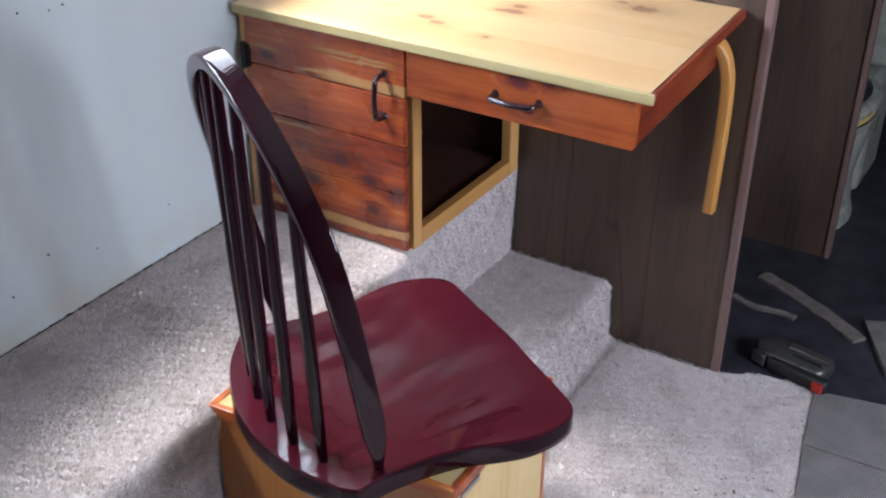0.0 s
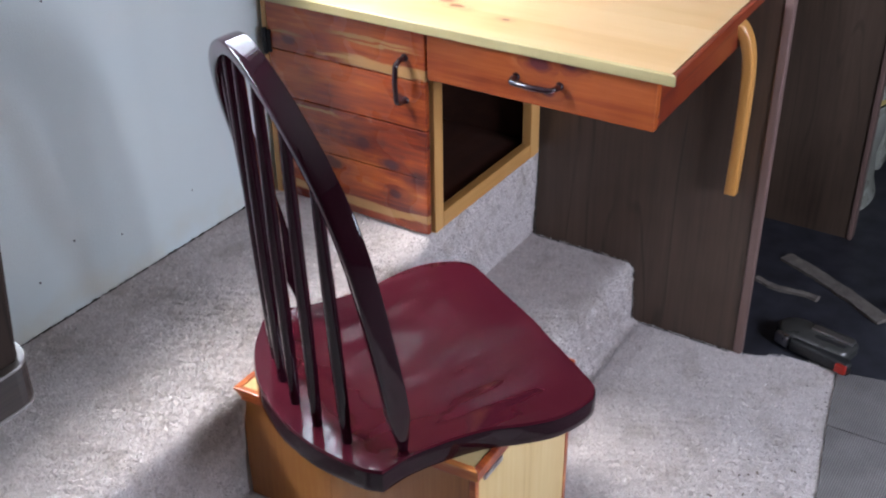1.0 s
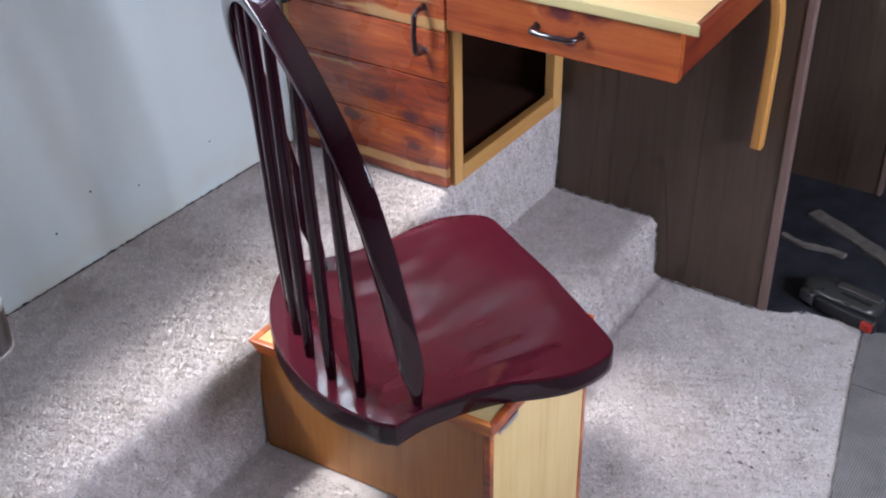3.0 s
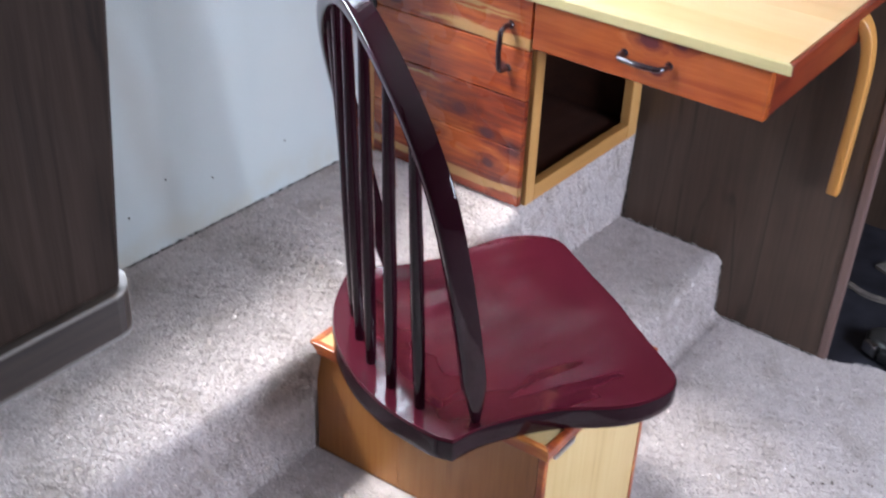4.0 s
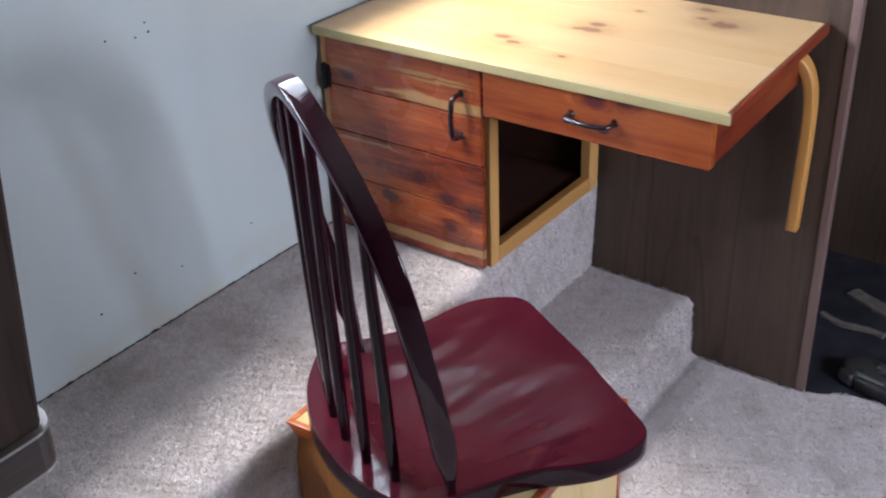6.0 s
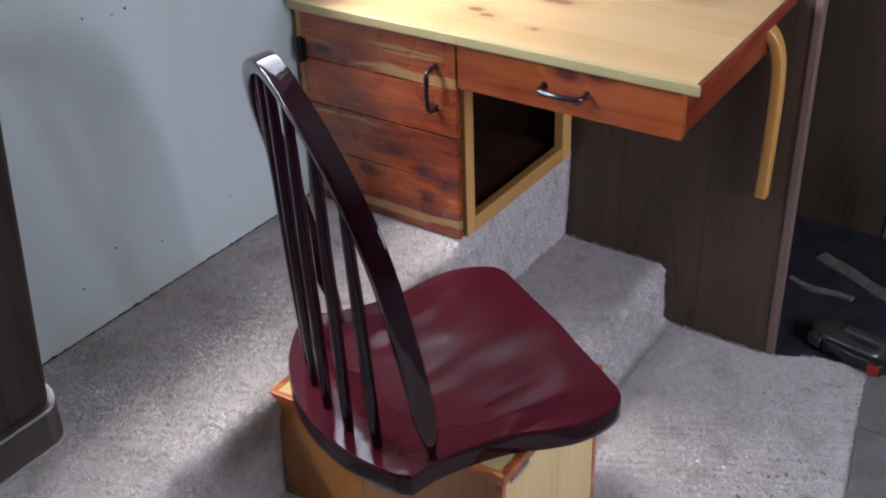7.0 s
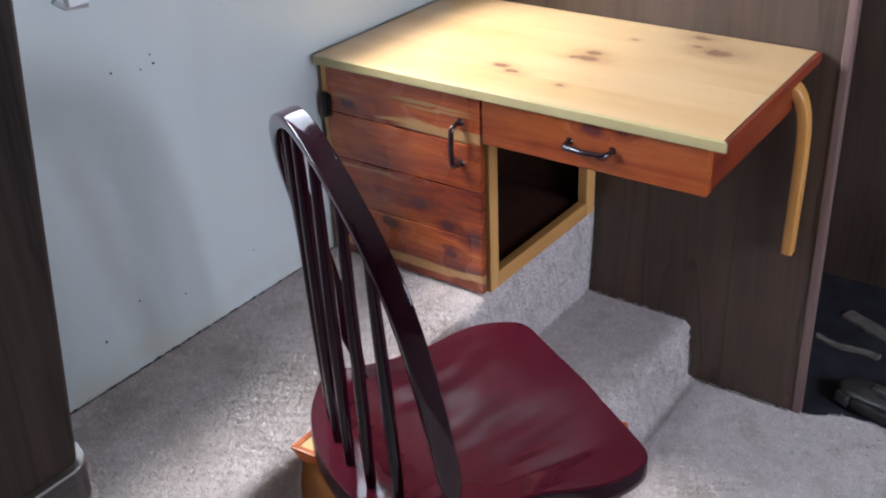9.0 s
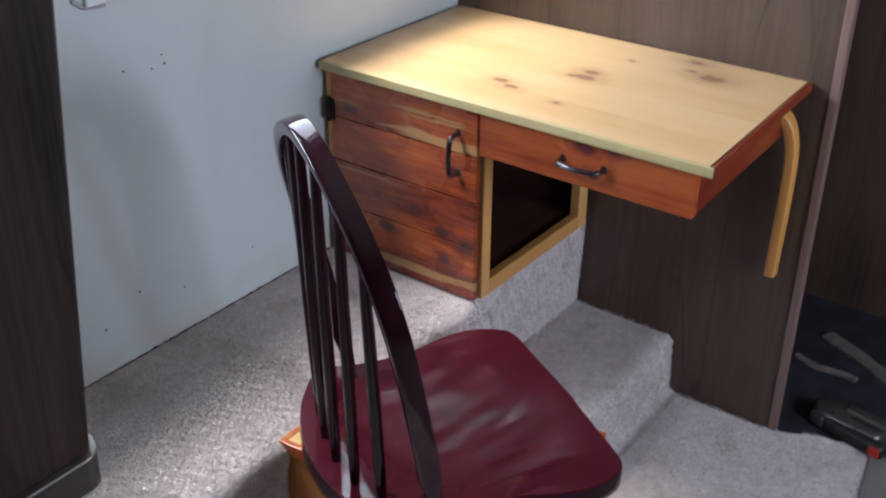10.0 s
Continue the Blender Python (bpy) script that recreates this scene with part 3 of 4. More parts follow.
def thing_top(desk, T, U):
    """The desktop: glued pine boards with a pale front strip and a cedar end strip."""
    front, right_f, right_b = -0.4755, 0.822, 0.805
    top = part("desktop", prism([(0.0, front + 0.012), (right_f - 0.012, front + 0.012), (right_b - 0.012, -0.004), (0.0, -0.004)], U + 0.0005, U + 0.014, w=0), m_pine_rail, desk, "glossy knotty pine desktop")
    seams = [front + 0.010, -0.365, -0.257, -0.128, -0.003]

    def right(y):
        return right_f + (right_b - right_f) * (y - front) / (-front) - 0.010

    def left(y):
        return 0.0
    for y0, y1 in zip(seams, seams[1:]):
        part("board", prism([(left(y0), y0 + 0.0001), (right(y0), y0 + 0.0001), (right(y1), y1 - 0.0001), (left(y1), y1 - 0.0001)], U + 0.0142, T, w=0.0003), m_pine_top, top)
    part("front_strip", prism([(0.0, front), (right_f, front), (right_f - 0.008, front + 0.0098), (0.0, front + 0.0098)], U, T + 0.0004, w=0.0018), m_pine_edge, top, "pale greenish pine edge strip")
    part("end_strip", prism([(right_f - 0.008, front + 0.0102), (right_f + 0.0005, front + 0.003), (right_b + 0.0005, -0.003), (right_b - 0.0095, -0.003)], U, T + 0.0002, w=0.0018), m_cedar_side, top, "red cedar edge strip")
    return top


build_desk()

# ---- the chair top and its box ----
CM, CF, CR = Vector((0.682, -0.641, 0)), Vector((0.515, 0.857, 0)), Vector((0.857, -0.515, 0))
SEAT_Z = 0.367


def chair_at(r, f, z):
    return CM + CR * r + CF * f + Vector((0, 0, z))


def build_chair():
    chair = thing("chair", chair_at(0, -0.19, SEAT_Z), "burgundy gloss bow-back wooden chair without legs, set on a pine box", "chair")
    side = [(0.0, 0.0), (0.06, 0.0), (0.12, -0.001), (0.16, -0.002), (0.186, -0.004), (0.204, -0.012), (0.217, -0.029), (0.2275, -0.062), (0.2300, -0.100), (0.221, -0.145), (0.2085, -0.185), (0.2035, -0.225),
            (0.2030, -0.275), (0.2075, -0.318), (0.2205, -0.360)]
    rear = [(0.2205, -0.360), (0.203, -0.381), (0.17, -0.402), (0.13, -0.4225), (0.09, -0.4355), (0.047, -0.4445), (0.0, -0.447)]
    round_front = [(-r, f, 0) for r, f in side[:0:-1]] + [(r, f, 0) for r, f in side]
    round_back = [(r, f, 0) for r, f in rear] + [(-r, f, 0) for r, f in rear[-2::-1]]
    ring = spline(round_front, 4)[:-1] + spline(round_back, 6)[:-1]
    centre = Vector((0, -0.22, 0))

    def top_z(r, f):
        u, v = r / 0.222, (f + 0.20) / 0.225
        w = (v + 0.32) / (1.22 if v > -0.32 else 0.50)
        dish = 0.029 * max(0.0, 1 - u * u * 1.15) ** 1.0 * max(0.0, 1 - w * w) ** 1.25
        ridge = 0.004 * math.exp(-(u / 0.22) ** 2) / (1 + math.exp(-8 * (v - 0.35)))
        warp = Vector((r * 7, f * 5, 1.3))
        wave = math.sin(2 * math.pi * (r + 0.26 * f + 0.016 * noise.noise(warp)) / 0.066 + 1.8 * noise.noise(Vector((r * 5, f * 9, 7.7))))
        lap = 0.0014 * wave * (0.55 + 1.1 * noise.noise(Vector((r * 9, f * 11, 3.1)))) * max(0.0, 1 - max(abs(u), abs(v)) ** 4)
        lap += 0.0007 * noise.noise(Vector((r * 22, f * 15, 0.4))) * max(0.0, 1 - max(abs(u), abs(v)) ** 4)
        lip = 0.0016 / (1 + math.exp(-(abs(r) - 0.158 - 0.05 * f * f) * 700)) if -0.33 < f < -0.03 else 0.0
        ledge = 0.0016 / (1 + math.exp((f + 0.352) * 900))
        return 0.0370 - dish + ridge + lap + max(lip * min(1.0, (f + 0.33) * 20, (-0.03 - f) * 20), ledge)

    bm = bmesh.new()
    rows = []
    for k in [0.0001] + [0.04 * i for i in range(1, 24)] + [0.945, 0.975, 0.994]:
        rows.append([(centre + (p - centre) * k, None) for p in ring])
    rings = []
    for row in rows:
        rings.append([bm.verts.new(chair_at(p.x, p.y, SEAT_Z + top_z(p.x, p.y))) for p, _ in row])
    for k, z in ((1.001, 0.0345), (1.003, 0.031), (1.0045, 0.012), (1.003, 0.003), (0.992, 0.0), (0.0001, 0.0)):
        rings.append([bm.verts.new(chair_at(*(centre + (p - centre) * k)[:2], SEAT_Z + z)) for p in ring])
    n = len(ring)
    for a, b in zip(rings, rings[1:]):
        for j in range(n):
            bm.faces.new((a[j], a[(j + 1) % n], b[(j + 1) % n], b[j]))
    bm.faces.index_update()
    # the edge takes the bow's darker burgundy, which puts shade into its colour
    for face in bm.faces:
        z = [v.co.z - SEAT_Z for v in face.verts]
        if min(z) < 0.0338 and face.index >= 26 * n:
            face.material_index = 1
    bmesh.ops.remove_doubles(bm, verts=bm.verts[:], dist=0.0003)
    seat = smooth(part("seat", bm, m_seat, chair, "saddle-shaped burgundy gloss seat with lap marks, its edge coloured for shade"), 50)
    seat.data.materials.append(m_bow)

    # the bow
    outer = [(0.1943, 0.0), (0.2062, 0.0456), (0.2169, 0.0926), (0.2242, 0.1437), (0.2296, 0.1961), (0.2346, 0.2486), (0.2369, 0.2996), (0.2360, 0.3477), (0.2276, 0.3923), (0.2061, 0.4328), (0.1747, 0.4685),
             (0.1332, 0.4992), (0.0874, 0.5230), (0.0437, 0.5387), (0.0, 0.5448)]
    DEEP, THICK = 0.0315, 0.021
    line = []
    for i, (r, h) in enumerate(outer):
        (r0, h0), (r1, h1) = outer[max(i - 1, 0)], outer[i + 1] if i + 1 < len(outer) else (-outer[-2][0], outer[-2][1])
        n = Vector((-(h1 - h0), r1 - r0)).normalized() * THICK / 2
        line.append((r + n.x, h + n.y + 0.035))

    def lean(h):
        h -= 0.035
        return -0.3299 - 0.2128 * h - 0.066 * h * (h - 0.5448) + DEEP / 2
    line[0] = (line[0][0] - 0.002, 0.026)
    path = line + [(-r, h) for r, h in line[-2::-1]]
    pts = spline([chair_at(r, lean(h), SEAT_Z + h) for r, h in path], 5)
    bm = bmesh.new()

    def section(s):
        c = 1 - abs(2 * s - 1)
        w, h = DEEP * min(1.0, 0.28 + c * 6.5), THICK * min(1.0, 0.62 + c * 6.0)
        return [(u, v + math.copysign(0.0009, v) * max(0.0, 1 - (2 * u / w) ** 2)) for u, v in dense_rect(w, h, 0.0028)]
    sweep(bm, pts, section, CF + Vector((0, 0, 0.226)))
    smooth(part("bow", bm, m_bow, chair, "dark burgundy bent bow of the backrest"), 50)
    # the spindles
    for r, f in ((0.1405, -0.3775), (0.088, -0.401), (0.0275, -0.4114), (-0.031, -0.410), (-0.089, -0.400), (-0.141, -0.378)):
        rt = r * 1.22
        ht = next(h0 + (h1 - h0) * (abs(rt) - r0) / (r1 - r0) for (r0, h0), (r1, h1) in zip(line[7:], line[8:]) if r1 <= abs(rt) <= r0) - 0.006
        a, b = chair_at(r, f, SEAT_Z + 0.030), chair_at(rt, lean(ht), SEAT_Z + ht)
        bm = bmesh.new()
        pts = [a.lerp(b, t) for t in (0, 0.03, 0.15, 0.35, 0.6, 0.85, 1.0)]
        sizes = (0.0072, 0.0076, 0.0086, 0.0092, 0.0088, 0.0076, 0.0066)
        sweep(bm, pts, lambda s: circle(float(np.interp(s, [k / 6 for k in range(7)], sizes)), 10))
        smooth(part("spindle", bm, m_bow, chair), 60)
    return chair


build_chair()


def build_box():
    FL, FRc, BR, BL = Vector((0.355, -0.994)), Vector((0.773, -0.962)), Vector((0.771, -0.655)), Vector((0.346, -0.690))
    holder = thing("wooden_box", (0.69, -0.82, 0.0), "varnished pine box with red cedar edging, notched over the carpeted step", "box")
    ux, uy = (FRc - FL).normalized(), (BR - FRc).normalized()
    LZ0, LZ1 = 0.347, SEAT_Z - 0.0005
    w = 0.011

    def inset(d):
        return [FL + (ux + uy) * d, FRc + (-ux + uy) * d, BR + (-ux - uy) * d, BL + (ux - uy) * d]
    i1 = inset(w)
    # the paler pine puts sunlight on the lid into its colour
    lid = part("lid", prism([tuple(p) for p in inset(w - 0.001)], LZ0 + 0.002, LZ1 - 0.0015, w=0), m_pine_side, holder, "pine lid framed in red cedar")
    o = [FL, FRc, BR, BL]
    for k in range(4):
        j = (k + 1) % 4
        part("lid_edging", prism([tuple(o[k]), tuple(o[j]), tuple(i1[j]), tuple(i1[k])], LZ0, LZ1, w=0.0018), m_cedar_trim, lid)
    b = inset(0.007)
    b[2], b[3] = Vector((0.783, -0.692)), Vector((0.347, -0.724))
    NX = 0.607

    def on_front(x):
        t = (x - b[0].x) / (b[1].x - b[0].x)
        return b[0].lerp(b[1], t)
    # front boards, notched over the step
    e = uy * 0.014
    zt = LZ0 - 0.0035
    part("lid_lip", prism([tuple(p) for p in inset(0.009)], zt, LZ0 - 0.0003, w=0), m_pine_edge, holder)
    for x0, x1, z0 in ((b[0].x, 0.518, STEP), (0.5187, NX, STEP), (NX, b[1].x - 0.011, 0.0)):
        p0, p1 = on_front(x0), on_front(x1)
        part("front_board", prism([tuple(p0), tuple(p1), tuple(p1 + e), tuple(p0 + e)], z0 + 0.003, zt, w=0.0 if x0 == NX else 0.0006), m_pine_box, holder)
    # cedar posts on the outer corners
    for c, dx, dy, sz in ((b[1], -ux, uy, 0.0105), (b[2], -ux, -uy, 0.0105)):
        part("corner_post", prism([tuple(c), tuple(c + dx * sz), tuple(c + (dx + dy) * sz), tuple(c + dy * sz)], 0.003, zt, w=0.0015), m_cedar_trim, holder, "red cedar corner post")
    s = -ux * 0.012
    q0, q1 = b[1] + uy * 0.0108 - ux * 0.0006, b[2] - uy * 0.0108 - ux * 0.0006
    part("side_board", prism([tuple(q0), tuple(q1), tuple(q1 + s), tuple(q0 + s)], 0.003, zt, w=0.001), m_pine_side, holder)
    r0, r1 = b[3], b[2] - ux * 0.011
    n0 = b[3].lerp(b[2], (NX - b[3].x) / (b[2].x - b[3].x))
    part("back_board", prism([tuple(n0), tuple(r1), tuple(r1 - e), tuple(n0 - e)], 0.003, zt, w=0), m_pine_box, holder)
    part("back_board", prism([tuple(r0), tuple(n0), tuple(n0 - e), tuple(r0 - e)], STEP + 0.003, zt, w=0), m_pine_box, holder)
    t0, t1 = b[0] + uy * 0.0145, b[3] - uy * 0.0145
    part("side_board", prism([tuple(t0), tuple(t1), tuple(t1 + ux * 0.012), tuple(t0 + ux * 0.012)], STEP + 0.003, zt, w=0), m_pine_side, holder)
    # hinge leaf on the side below the lid
    c = FRc + uy * 0.022
    part("hinge", prism([tuple(c + ux * 0.0005), tuple(c + uy * 0.05 + ux * 0.0005), tuple(c + uy * 0.05 - ux * 0.004), tuple(c - ux * 0.004)], LZ0 - 0.010, LZ0 - 0.001, w=0.0008), m_steel, holder, "small steel hinge")
    return holder


build_box()


# ---- the partition that hangs beside the camera ----
def build_partition():
    x0, x1, y1, y0, zb = 0.922, 0.955, -1.7035, -2.75, 1.077
    p = thing("hanging_partition", (0.94, -2.2, zb), "dark walnut-grain partition hanging from the ceiling with a pale-edged base band", "partition")
    ends = [(x0 + 0.004, y0), (x1, y0), (x1, y1 - 0.004), (x1 - 0.004, y1), (x0 + 0.004, y1), (x0, y1 - 0.004), (x0, y0 + 0.004)]
    bm = prism(ends, zb + 0.0245, TOP, w=0)
    for v in bm.verts:
        v.co += Vector((0.0, 0.095, 0)) * (v.co.z - zb - 0.0185)
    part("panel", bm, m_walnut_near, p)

    def lip(out, back):
        pts = []
        r = (x1 - x0) / 2 + out
        cx, cy = (x0 + x1) / 2, y1 - 0.008
        pts.append((x1 + out, back))
        for k in range(13):
            a = radians(180 * k / 12)
            pts.append((cx + r * math.cos(a), cy + (0.013 + out * 0.5) * math.sin(a)))
        pts.append((x0 - out, back))
        return pts
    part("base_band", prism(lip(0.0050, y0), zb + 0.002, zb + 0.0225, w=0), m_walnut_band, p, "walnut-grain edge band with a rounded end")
    part("edge_strip", prism(lip(0.0054, y0), zb + 0.0226, zb + 0.0244, w=0.0005), m_edge_metal, p, "pale top edge of the band")
    part("edge_strip", prism(lip(0.0056, y0), zb, zb + 0.0019, w=0.0005), m_edge_metal, p, "pale bottom edge of the band")
    return p


build_partition()


# ---- the passage ----
def build_scraps():
    for pts, width, label in ((((0.815, 0.447), (0.90, 0.405), (1.00, 0.345), (1.085, 0.285)), 0.040, "torn strip of beige carpet on the dark floor"),
                              (((0.785, 0.315), (0.84, 0.297), (0.90, 0.305), (0.935, 0.298)), 0.016, "thin frayed offcut of carpet on the dark floor")):
        bm = bmesh.new()
        path = spline([(*p, -0.005) for p in pts], 8)
        rings = []
        for i, p in enumerate(path):
            t = (path[min(i + 1, len(path) - 1)] - path[max(i - 1, 0)]).normalized()
            d = Vector((-t.y, t.x, 0))
            h = width * (0.5 + 0.16 * noise.noise(Vector((i * 0.9, width * 300, 0))))
            rise = 0.009 + 0.003 * noise.noise(p * 40)
            rings.append([bm.verts.new(p + d * u * h + Vector((0, 0, v * rise))) for u, v in ((-1, 0), (1, 0), (0.96, 0.8), (0.3, 1.05), (-0.4, 0.95), (-0.96, 0.8))])
        for r0, r1 in zip(rings, rings[1:]):
            for j in range(6):
                bm.faces.new((r0[j], r0[(j + 1) % 6], r1[(j + 1) % 6], r1[j]))
        bm.faces.new(rings[0])
        bm.faces.new(rings[-1])
        tagged(part("carpet_offcut", bm, m_pile_scrap), label, "carpet offcut")


m_pile_scrap = carpet("carpet_offcut", (0.12, 0.10, 0.09), (0.20, 0.175, 0.155), False)
build_scraps()


def build_tool():
    """A squat hand tool that lies across the edge of the carpet."""
    t = thing("staple_gun", (0.98, 0.10, -0.006), "grey metal staple gun with black grip on the passage floor", "tool")
    d, s = Vector((0.985, -0.17)), Vector((0.17, 0.985))
    o = Vector((0.985, 0.108))

    def at(a, b):
        return tuple(o + d * a * 0.9 + s * b * 0.9)
    body = [at(-0.10, -0.005), at(-0.085, -0.035), at(-0.02, -0.045), at(0.07, -0.045), at(0.088, -0.03), at(0.092, 0.03), at(0.07, 0.045), at(-0.06, 0.042), at(-0.09, 0.025)]
    smooth(part("body", prism(body, 0.0, 0.036, w=0.010), m_grey_case, t, "grey metal casing"), 60)
    part("lever", prism([at(-0.02, 0.004), at(0.085, 0.0), at(0.085, 0.022), at(-0.02, 0.024)], 0.0365, 0.042, w=0.002), m_steel, t, "bright steel lever")
    part("slot", prism([at(0.0, -0.018), at(0.075, -0.02), at(0.075, -0.008), at(0.0, -0.006)], 0.0362, 0.038, w=0.0005), m_black, t)
    smooth(part("grip", prism([at(-0.045, -0.058), at(0.105, -0.070), at(0.112, -0.052), at(0.10, -0.038), at(-0.04, -0.040)], 0.001, 0.032, w=0.006), m_black, t, "black rubber grip"), 60)
    part("nose", prism([at(-0.088, -0.046), at(-0.048, -0.056), at(-0.046, -0.038), at(-0.08, -0.032)], 0.002, 0.030, w=0.004), m_steel, t, "bright steel nose")
    part("trigger", prism([at(0.078, -0.078), at(0.104, -0.080), at(0.106, -0.068), at(0.08, -0.067)], 0.010, 0.030, w=0.003), m_red, t, "red trigger")


build_tool()
tagged(part("card_sheet", prism([(1.075, 0.365), (1.30, 0.47), (1.36, 0.24), (1.165, 0.178)], -0.0055, 0.006, w=0.001), m_card), "grey sheet of stiff card on the passage floor", "card")


def build_toilet():
    t = thing("toilet", (0.795, 0.862, -0.006), "cream ceramic toilet bowl with a yellowed seat in the dark passage", "toilet")

    def lathe(profile, cx, cy, squash):
        bm = bmesh.new()
        rings = [[bm.verts.new((cx + r * math.cos(2 * math.pi * k / 32), cy + squash * r * math.sin(2 * math.pi * k / 32), z)) for k in range(32)] for r, z in profile]
        for a, b in zip(rings, rings[1:]):
            for k in range(32):
                bm.faces.new((a[k], a[(k + 1) % 32], b[(k + 1) % 32], b[k]))
        bm.faces.new(rings[0])
        bm.faces.new(rings[-1])
        return bm
    cx, cy = 0.795, 0.862
    smooth(part("bowl", lathe([(0.122, -0.006), (0.112, 0.03), (0.104, 0.12), (0.122, 0.22), (0.133, 0.295), (0.11, 0.29), (0.05, 0.2)], cx, cy, 1.5), m_cream, t, "cream ceramic bowl"), 60)
    smooth(part("collar", lathe([(0.09, 0.294), (0.128, 0.2965), (0.131, 0.304), (0.128, 0.314), (0.09, 0.314)], cx, cy, 1.5), m_yellow, t, "yellowed plastic collar"), 60)
    smooth(part("seat_ring", lathe([(0.095, 0.315), (0.132, 0.315), (0.138, 0.325), (0.132, 0.338), (0.110, 0.340)], cx, cy, 1.5), m_cream, t, "pale plastic seat"), 60)
    # added dark disc stands in for the bowl's shaded inside; there is no lid
    smooth(part("lid", lathe([(0.02, 0.341), (0.108, 0.341), (0.112, 0.348), (0.106, 0.355), (0.02, 0.357)], cx, cy, 1.5), m_black, t, "dark disc standing in for the inside of the bowl"), 60)
    smooth(part("tank", box(cx - 0.2, cx + 0.13, cy + 0.26, cy + 0.42, 0.33, 0.75, 0.02), m_cream, t), 50)
    part("foot", box(cx - 0.10, cx + 0.10, cy + 0.16, cy + 0.40, -0.006, 0.33, 0.02), m_cream, t)


build_toilet()

# ---- curtain clip at the corner of the window ----
clip = thing("curtain_clip", (wall_x(1.0), -0.968, 1.012), "small white plastic curtain clip under the window corner", "curtain clip")
smooth(part("plate", box(wall_x(1.0) - 0.004, wall_x(1.0) + 0.010, -0.980, -0.943, 1.012, 1.034, 0.002), m_clip, clip), 40)
part("hook", prism([(-0.943, 1.004), (-0.943, 1.0115), (-0.980, 1.0145), (-0.998, 1.030), (-1.003, 1.024), (-0.983, 1.0085)], wall_x(1.0) - 0.002, wall_x(1.0) + 0.006, 'x', 0.0008), m_frame, clip, "grey metal hook")

# ---- small marks on the white wall ----
for yy, zz, r in ((-0.952, 0.494, 0.0042), (-0.853, 0.458, 0.0034), (-0.839, 0.884, 0.0045), (-0.843, 0.900, 0.0032), (-0.866, 0.882, 0.0032), (-0.923, 0.893, 0.0036), (-1.032, 0.455, 0.0042), (-0.678, 0.465, 0.003)):
    y, z, r = yy, zz, r * 0.46
    bm = bmesh.new()
    bmesh.ops.create_cone(bm, cap_ends=True, segments=9, radius1=r * 0.9, radius2=r, depth=0.002, matrix=Matrix.Translation((wall_x(z) + 0.0006, y, z)) @ Matrix.Rotation(radians(90), 4, 'Y'))
    tagged(part("nail_hole", bm, m_hole), "small dark nail hole in the white wall", "nail hole", "nail holes in the wall")


# ---- dark ragged joints where the carpet meets the walls ----
def ragged(name, a, b, out, up, label, seed):
    a, b, out, up = Vector(a), Vector(b), Vector(out), Vector(up)
    n = int((b - a).length / 0.004)
    bm = bmesh.new()
    rows = []
    for i in range(n + 1):
        p = a.lerp(b, i / n)
        h = 0.0008 + 0.0055 * max(0.0, noise.noise(Vector((i * 0.33, seed, 0)))) + 0.0012 * noise.noise(Vector((i * 1.3, seed, 4)))
        rows.append([bm.verts.new(q) for q in (p, p + out * 0.003, p + out * 0.002 + up * h, p + up * h)])
    for r0, r1 in zip(rows, rows[1:]):
        for j in range(4):
            bm.faces.new((r0[j], r0[(j + 1) % 4], r1[(j + 1) % 4], r1[j]))
    return structure(name, bm, m_joint, label)


# dark brown for the ragged strips along the carpet's edges
m_joint = plain("dark_joint_strip", (0.03, 0.024, 0.02), 0.9, vary=0.4)
ragged("joint_west", (wall_x(PLAT) + 0.001, -2.0, PLAT + 0.001), (wall_x(PLAT) + 0.001, -0.46, PLAT + 0.001), (1, 0, 0), (0, 0, 1), "dark ragged edge of the carpet along the wall", 1.0)
ragged("joint_riser", (0.354, -0.0042, STEP), (0.358, -0.0042, PLAT), (0, -1, 0), (1, 0, 0), "dark ragged edge of the carpet on the riser", 2.0)
ragged("joint_step", (0.36, -0.0042, STEP + 0.001), (0.585, -0.0042, STEP + 0.001), (0, -1, 0), (0, 0, 1), "dark ragged edge of the carpet on the step", 3.0)
ragged("joint_step_riser", (0.604, -0.0042, 0.005), (0.599, -0.0042, STEP - 0.02), (0, -1, 0), (1, 0, 0), "dark ragged edge of the carpet on the step", 5.0)
ragged("joint_floor", (0.62, -0.0042, 0.001), (0.832, -0.0042, 0.001), (0, -1, 0), (0, 0, 1), "dark ragged edge of the carpet along the partition", 6.0)


# ---- lint trodden into the floor carpet ----
def build_lint():
    rng = random.Random(8)
    bm = bmesh.new()
    for _ in range(46):
        x, y = rng.uniform(0.72, 1.24), rng.uniform(-0.95, -0.06)
        if rng.random() < 0.5:
            x, y = rng.gauss(1.03, 0.05), rng.gauss(-0.36, 0.07)
        size = rng.uniform(0.0010, 0.0028)
        m = Matrix.Translation((x, y, 0.004)) @ Matrix.Rotation(rng.uniform(0, 3.1), 4, 'Z') @ Matrix.Diagonal((size * rng.uniform(1, 2.6), size, size * 0.5, 1))
        bmesh.ops.create_icosphere(bm, subdivisions=1, radius=1.0, matrix=m)
    for _ in range(26):
        x, y = rng.gauss(1.075, 0.022), rng.gauss(-0.06, 0.05)
        size = rng.uniform(0.0010, 0.0024)
        bmesh.ops.create_icosphere(bm, subdivisions=1, radius=1.0, matrix=Matrix.Translation((x, y, 0.0062)) @ Matrix.Diagonal((size * rng.uniform(1, 2), size, size * 0.5, 1)))
    tagged(part("carpet_lint", bm, m_lint), "grey-brown specks of lint trodden into the carpet", "lint", kind="stuff")


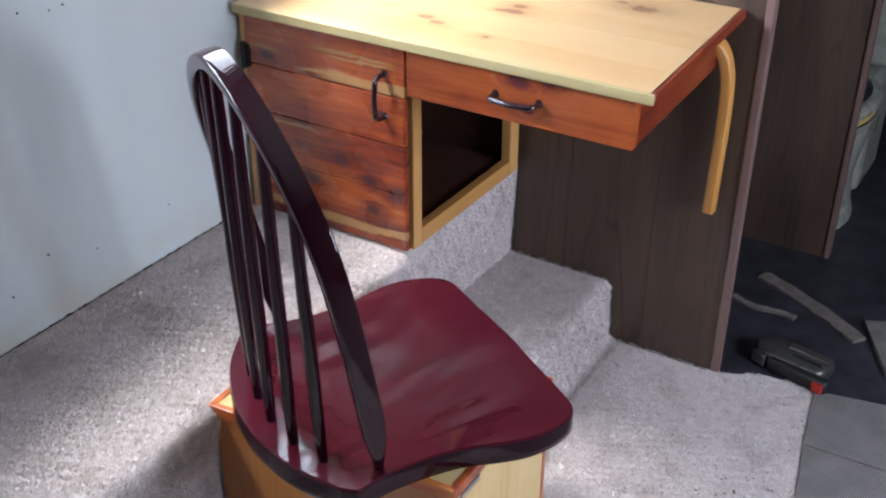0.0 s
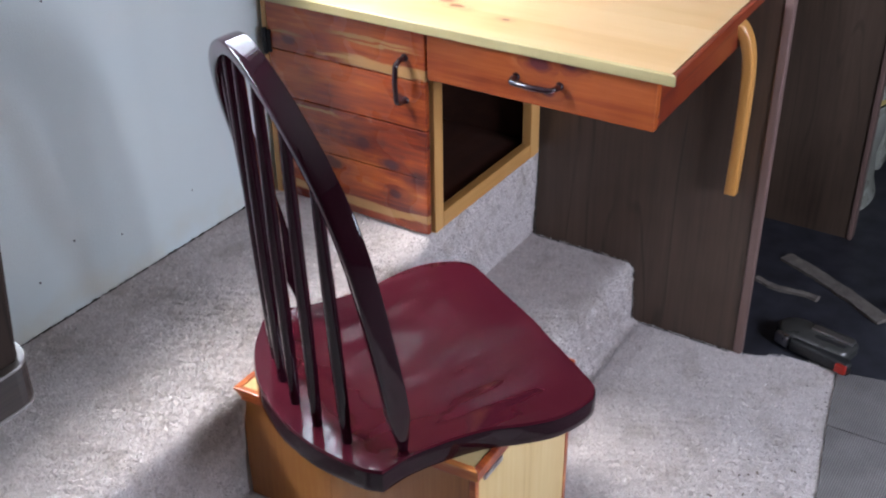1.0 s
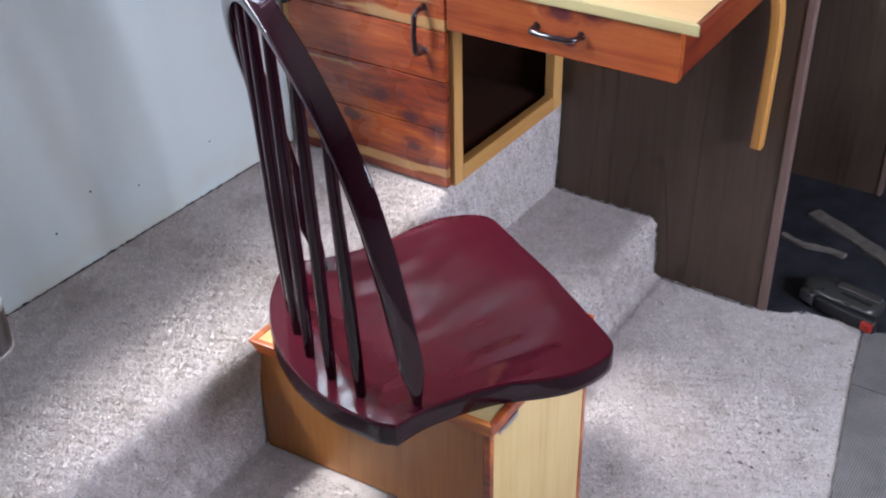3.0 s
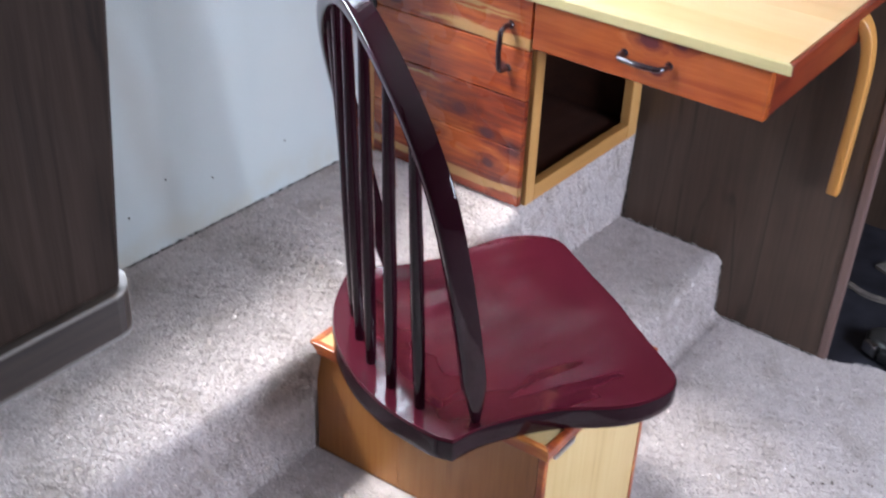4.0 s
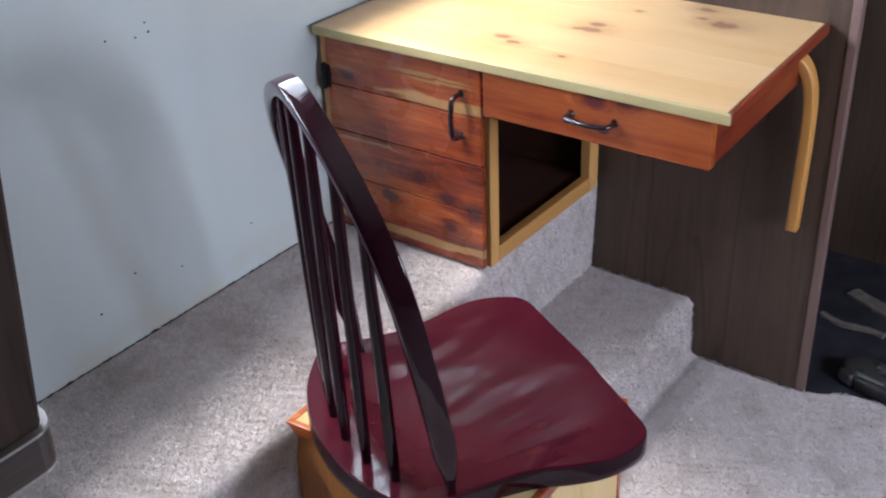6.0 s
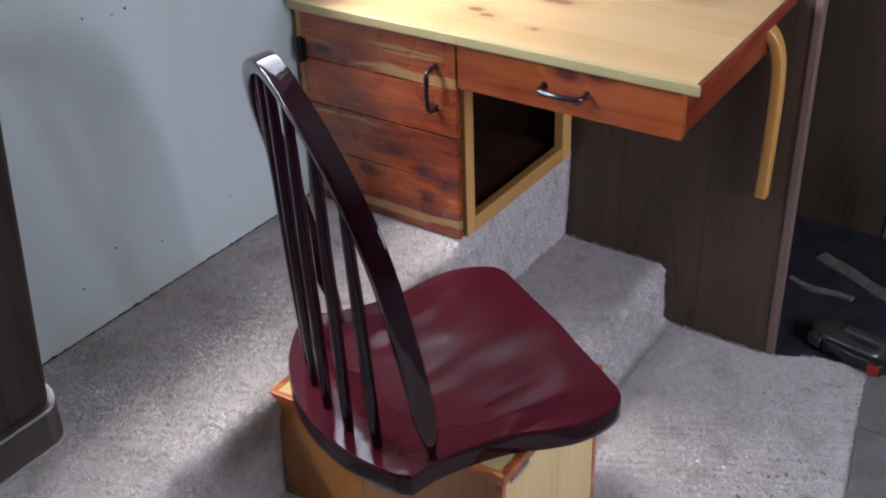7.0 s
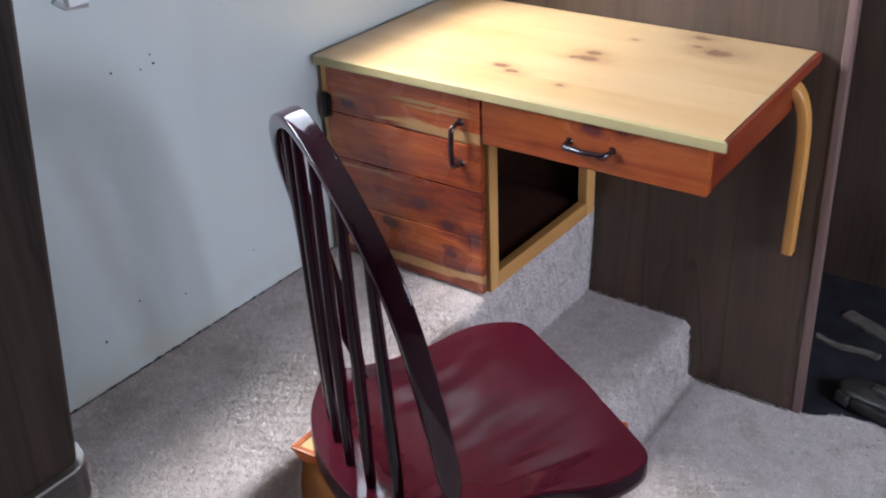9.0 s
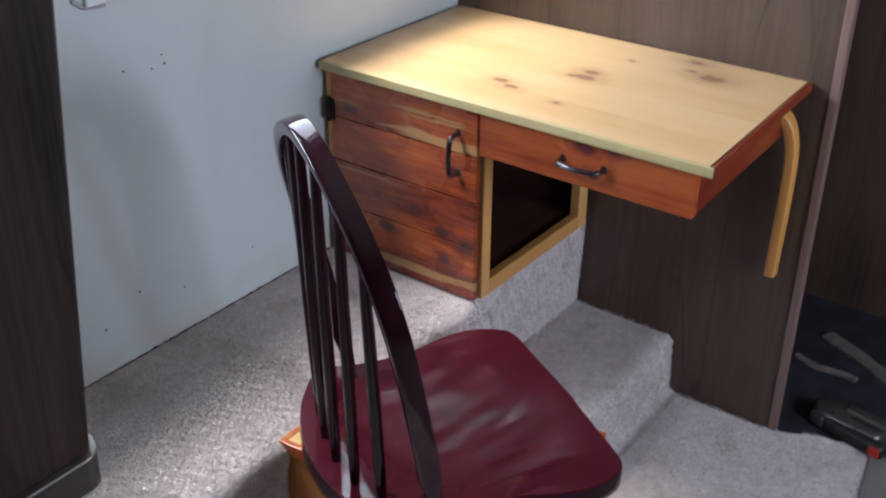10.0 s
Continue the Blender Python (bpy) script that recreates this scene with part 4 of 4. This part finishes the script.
m_lint = plain("grey_brown_lint", (0.20, 0.165, 0.14), 0.95, vary=0.3, scale=200)
build_lint()


# ---- carpet pile ----
def pile(name, base, normal, label, length=0.0065):
    """Short leaning tufts at the given places, one triangle each."""
    rng = np.random.default_rng(5)
    n = len(base)
    tang = rng.normal(size=(n, 3))
    tang -= normal * (tang * normal).sum(1)[:, None]
    tang /= np.linalg.norm(tang, axis=1)[:, None]
    lean = rng.normal(size=(n, 3)) * 0.75
    clump = sum(np.sin(base @ k + p) for k, p in ((np.array([310.0, 170, 90]), 0.3), (np.array([-190.0, 330, 140]), 1.9), (np.array([120.0, -260, 400]), 4.1), (np.array([520.0, 410, -230]), 2.2)))
    tip = base + (normal + lean - normal * (lean * normal).sum(1)[:, None]) * (length * rng.uniform(0.6, 1.25, n) * (1 + 0.26 * clump))[:, None]
    w = rng.uniform(0.0011, 0.0020, n)[:, None]
    co = np.empty((n, 3, 3))
    co[:, 0], co[:, 1], co[:, 2] = base - tang * w, base + tang * w, tip
    me = bpy.data.meshes.new(name)
    me.vertices.add(n * 3)
    me.vertices.foreach_set("co", co.ravel())
    me.loops.add(n * 3)
    me.loops.foreach_set("vertex_index", np.arange(n * 3, dtype=np.int32))
    me.polygons.add(n)
    me.polygons.foreach_set("loop_start", np.arange(0, n * 3, 3, dtype=np.int32))
    me.update()
    me.validate()
    me.materials.append(m_pile)
    return tagged(new(name, me), label, "carpet pile", kind="stuff")


def pile_on_profile(name, profile, y0, y1, label, density=230000, length=0.0036):
    rng = np.random.default_rng(11)
    p = np.array(profile)
    seg = np.diff(p, axis=0)
    ln = np.linalg.norm(seg, axis=1)
    cum = np.concatenate([[0], np.cumsum(ln)])
    n = int(cum[-1] * (y1 - y0) * density)
    s = rng.uniform(0, cum[-1], n)
    i = np.clip(np.searchsorted(cum, s, side='right') - 1, 0, len(ln) - 1)
    q = p[i] + seg[i] * ((s - cum[i]) / ln[i])[:, None]
    nr = np.stack([-seg[i, 1], seg[i, 0]], 1) / ln[i][:, None]
    base = np.stack([q[:, 0], rng.uniform(y0, y1, n), q[:, 1]], 1)
    normal = np.stack([nr[:, 0], np.zeros(n), nr[:, 1]], 1)
    # none where the box stands against the platform
    free = ~((base[:, 0] > 0.353) & (base[:, 0] < 0.612) & (base[:, 1] > -0.995) & (base[:, 1] < -0.685))
    return pile(name, (base - normal * 0.0005)[free], normal[free], label, length)


pile_on_profile("carpet_pile_under_desk", PROFILE_DESK, -0.45, -0.002, "thick pale grey-beige carpet pile under the desk", length=0.0024)
pile_on_profile("carpet_pile_platform", PROFILE_UP, -1.75, -0.45, "thick pale grey-beige carpet pile on the platform")
pile_on_profile("carpet_pile_step", PROFILE_LOW, -1.35, -0.002, "thick pale grey-beige carpet pile on the step")
gr = np.random.default_rng(3)
fx = gr.uniform(0.62, 1.30, 160000)
fy = gr.uniform(-1.15, 0.08, 160000)
edge = np.interp(fx, [0.62, 0.86, 0.95, 1.06, 1.25, 1.30], [-0.002, 0.0, 0.045, 0.045, 0.085, 0.088]) + 0.006 * np.sin(fx * 90)
side = np.interp(-fy, [0.0, 0.5, 1.2], [1.056, 1.148, 1.27])
keep = (fy < edge) & (fx < side)
base = np.stack([fx[keep], fy[keep], np.zeros(keep.sum())], 1)
pile("carpet_pile_floor", base, np.tile([0.0, 0.0, 1.0], (len(base), 1)), "worn short grey-beige carpet pile on the floor", 0.0026)
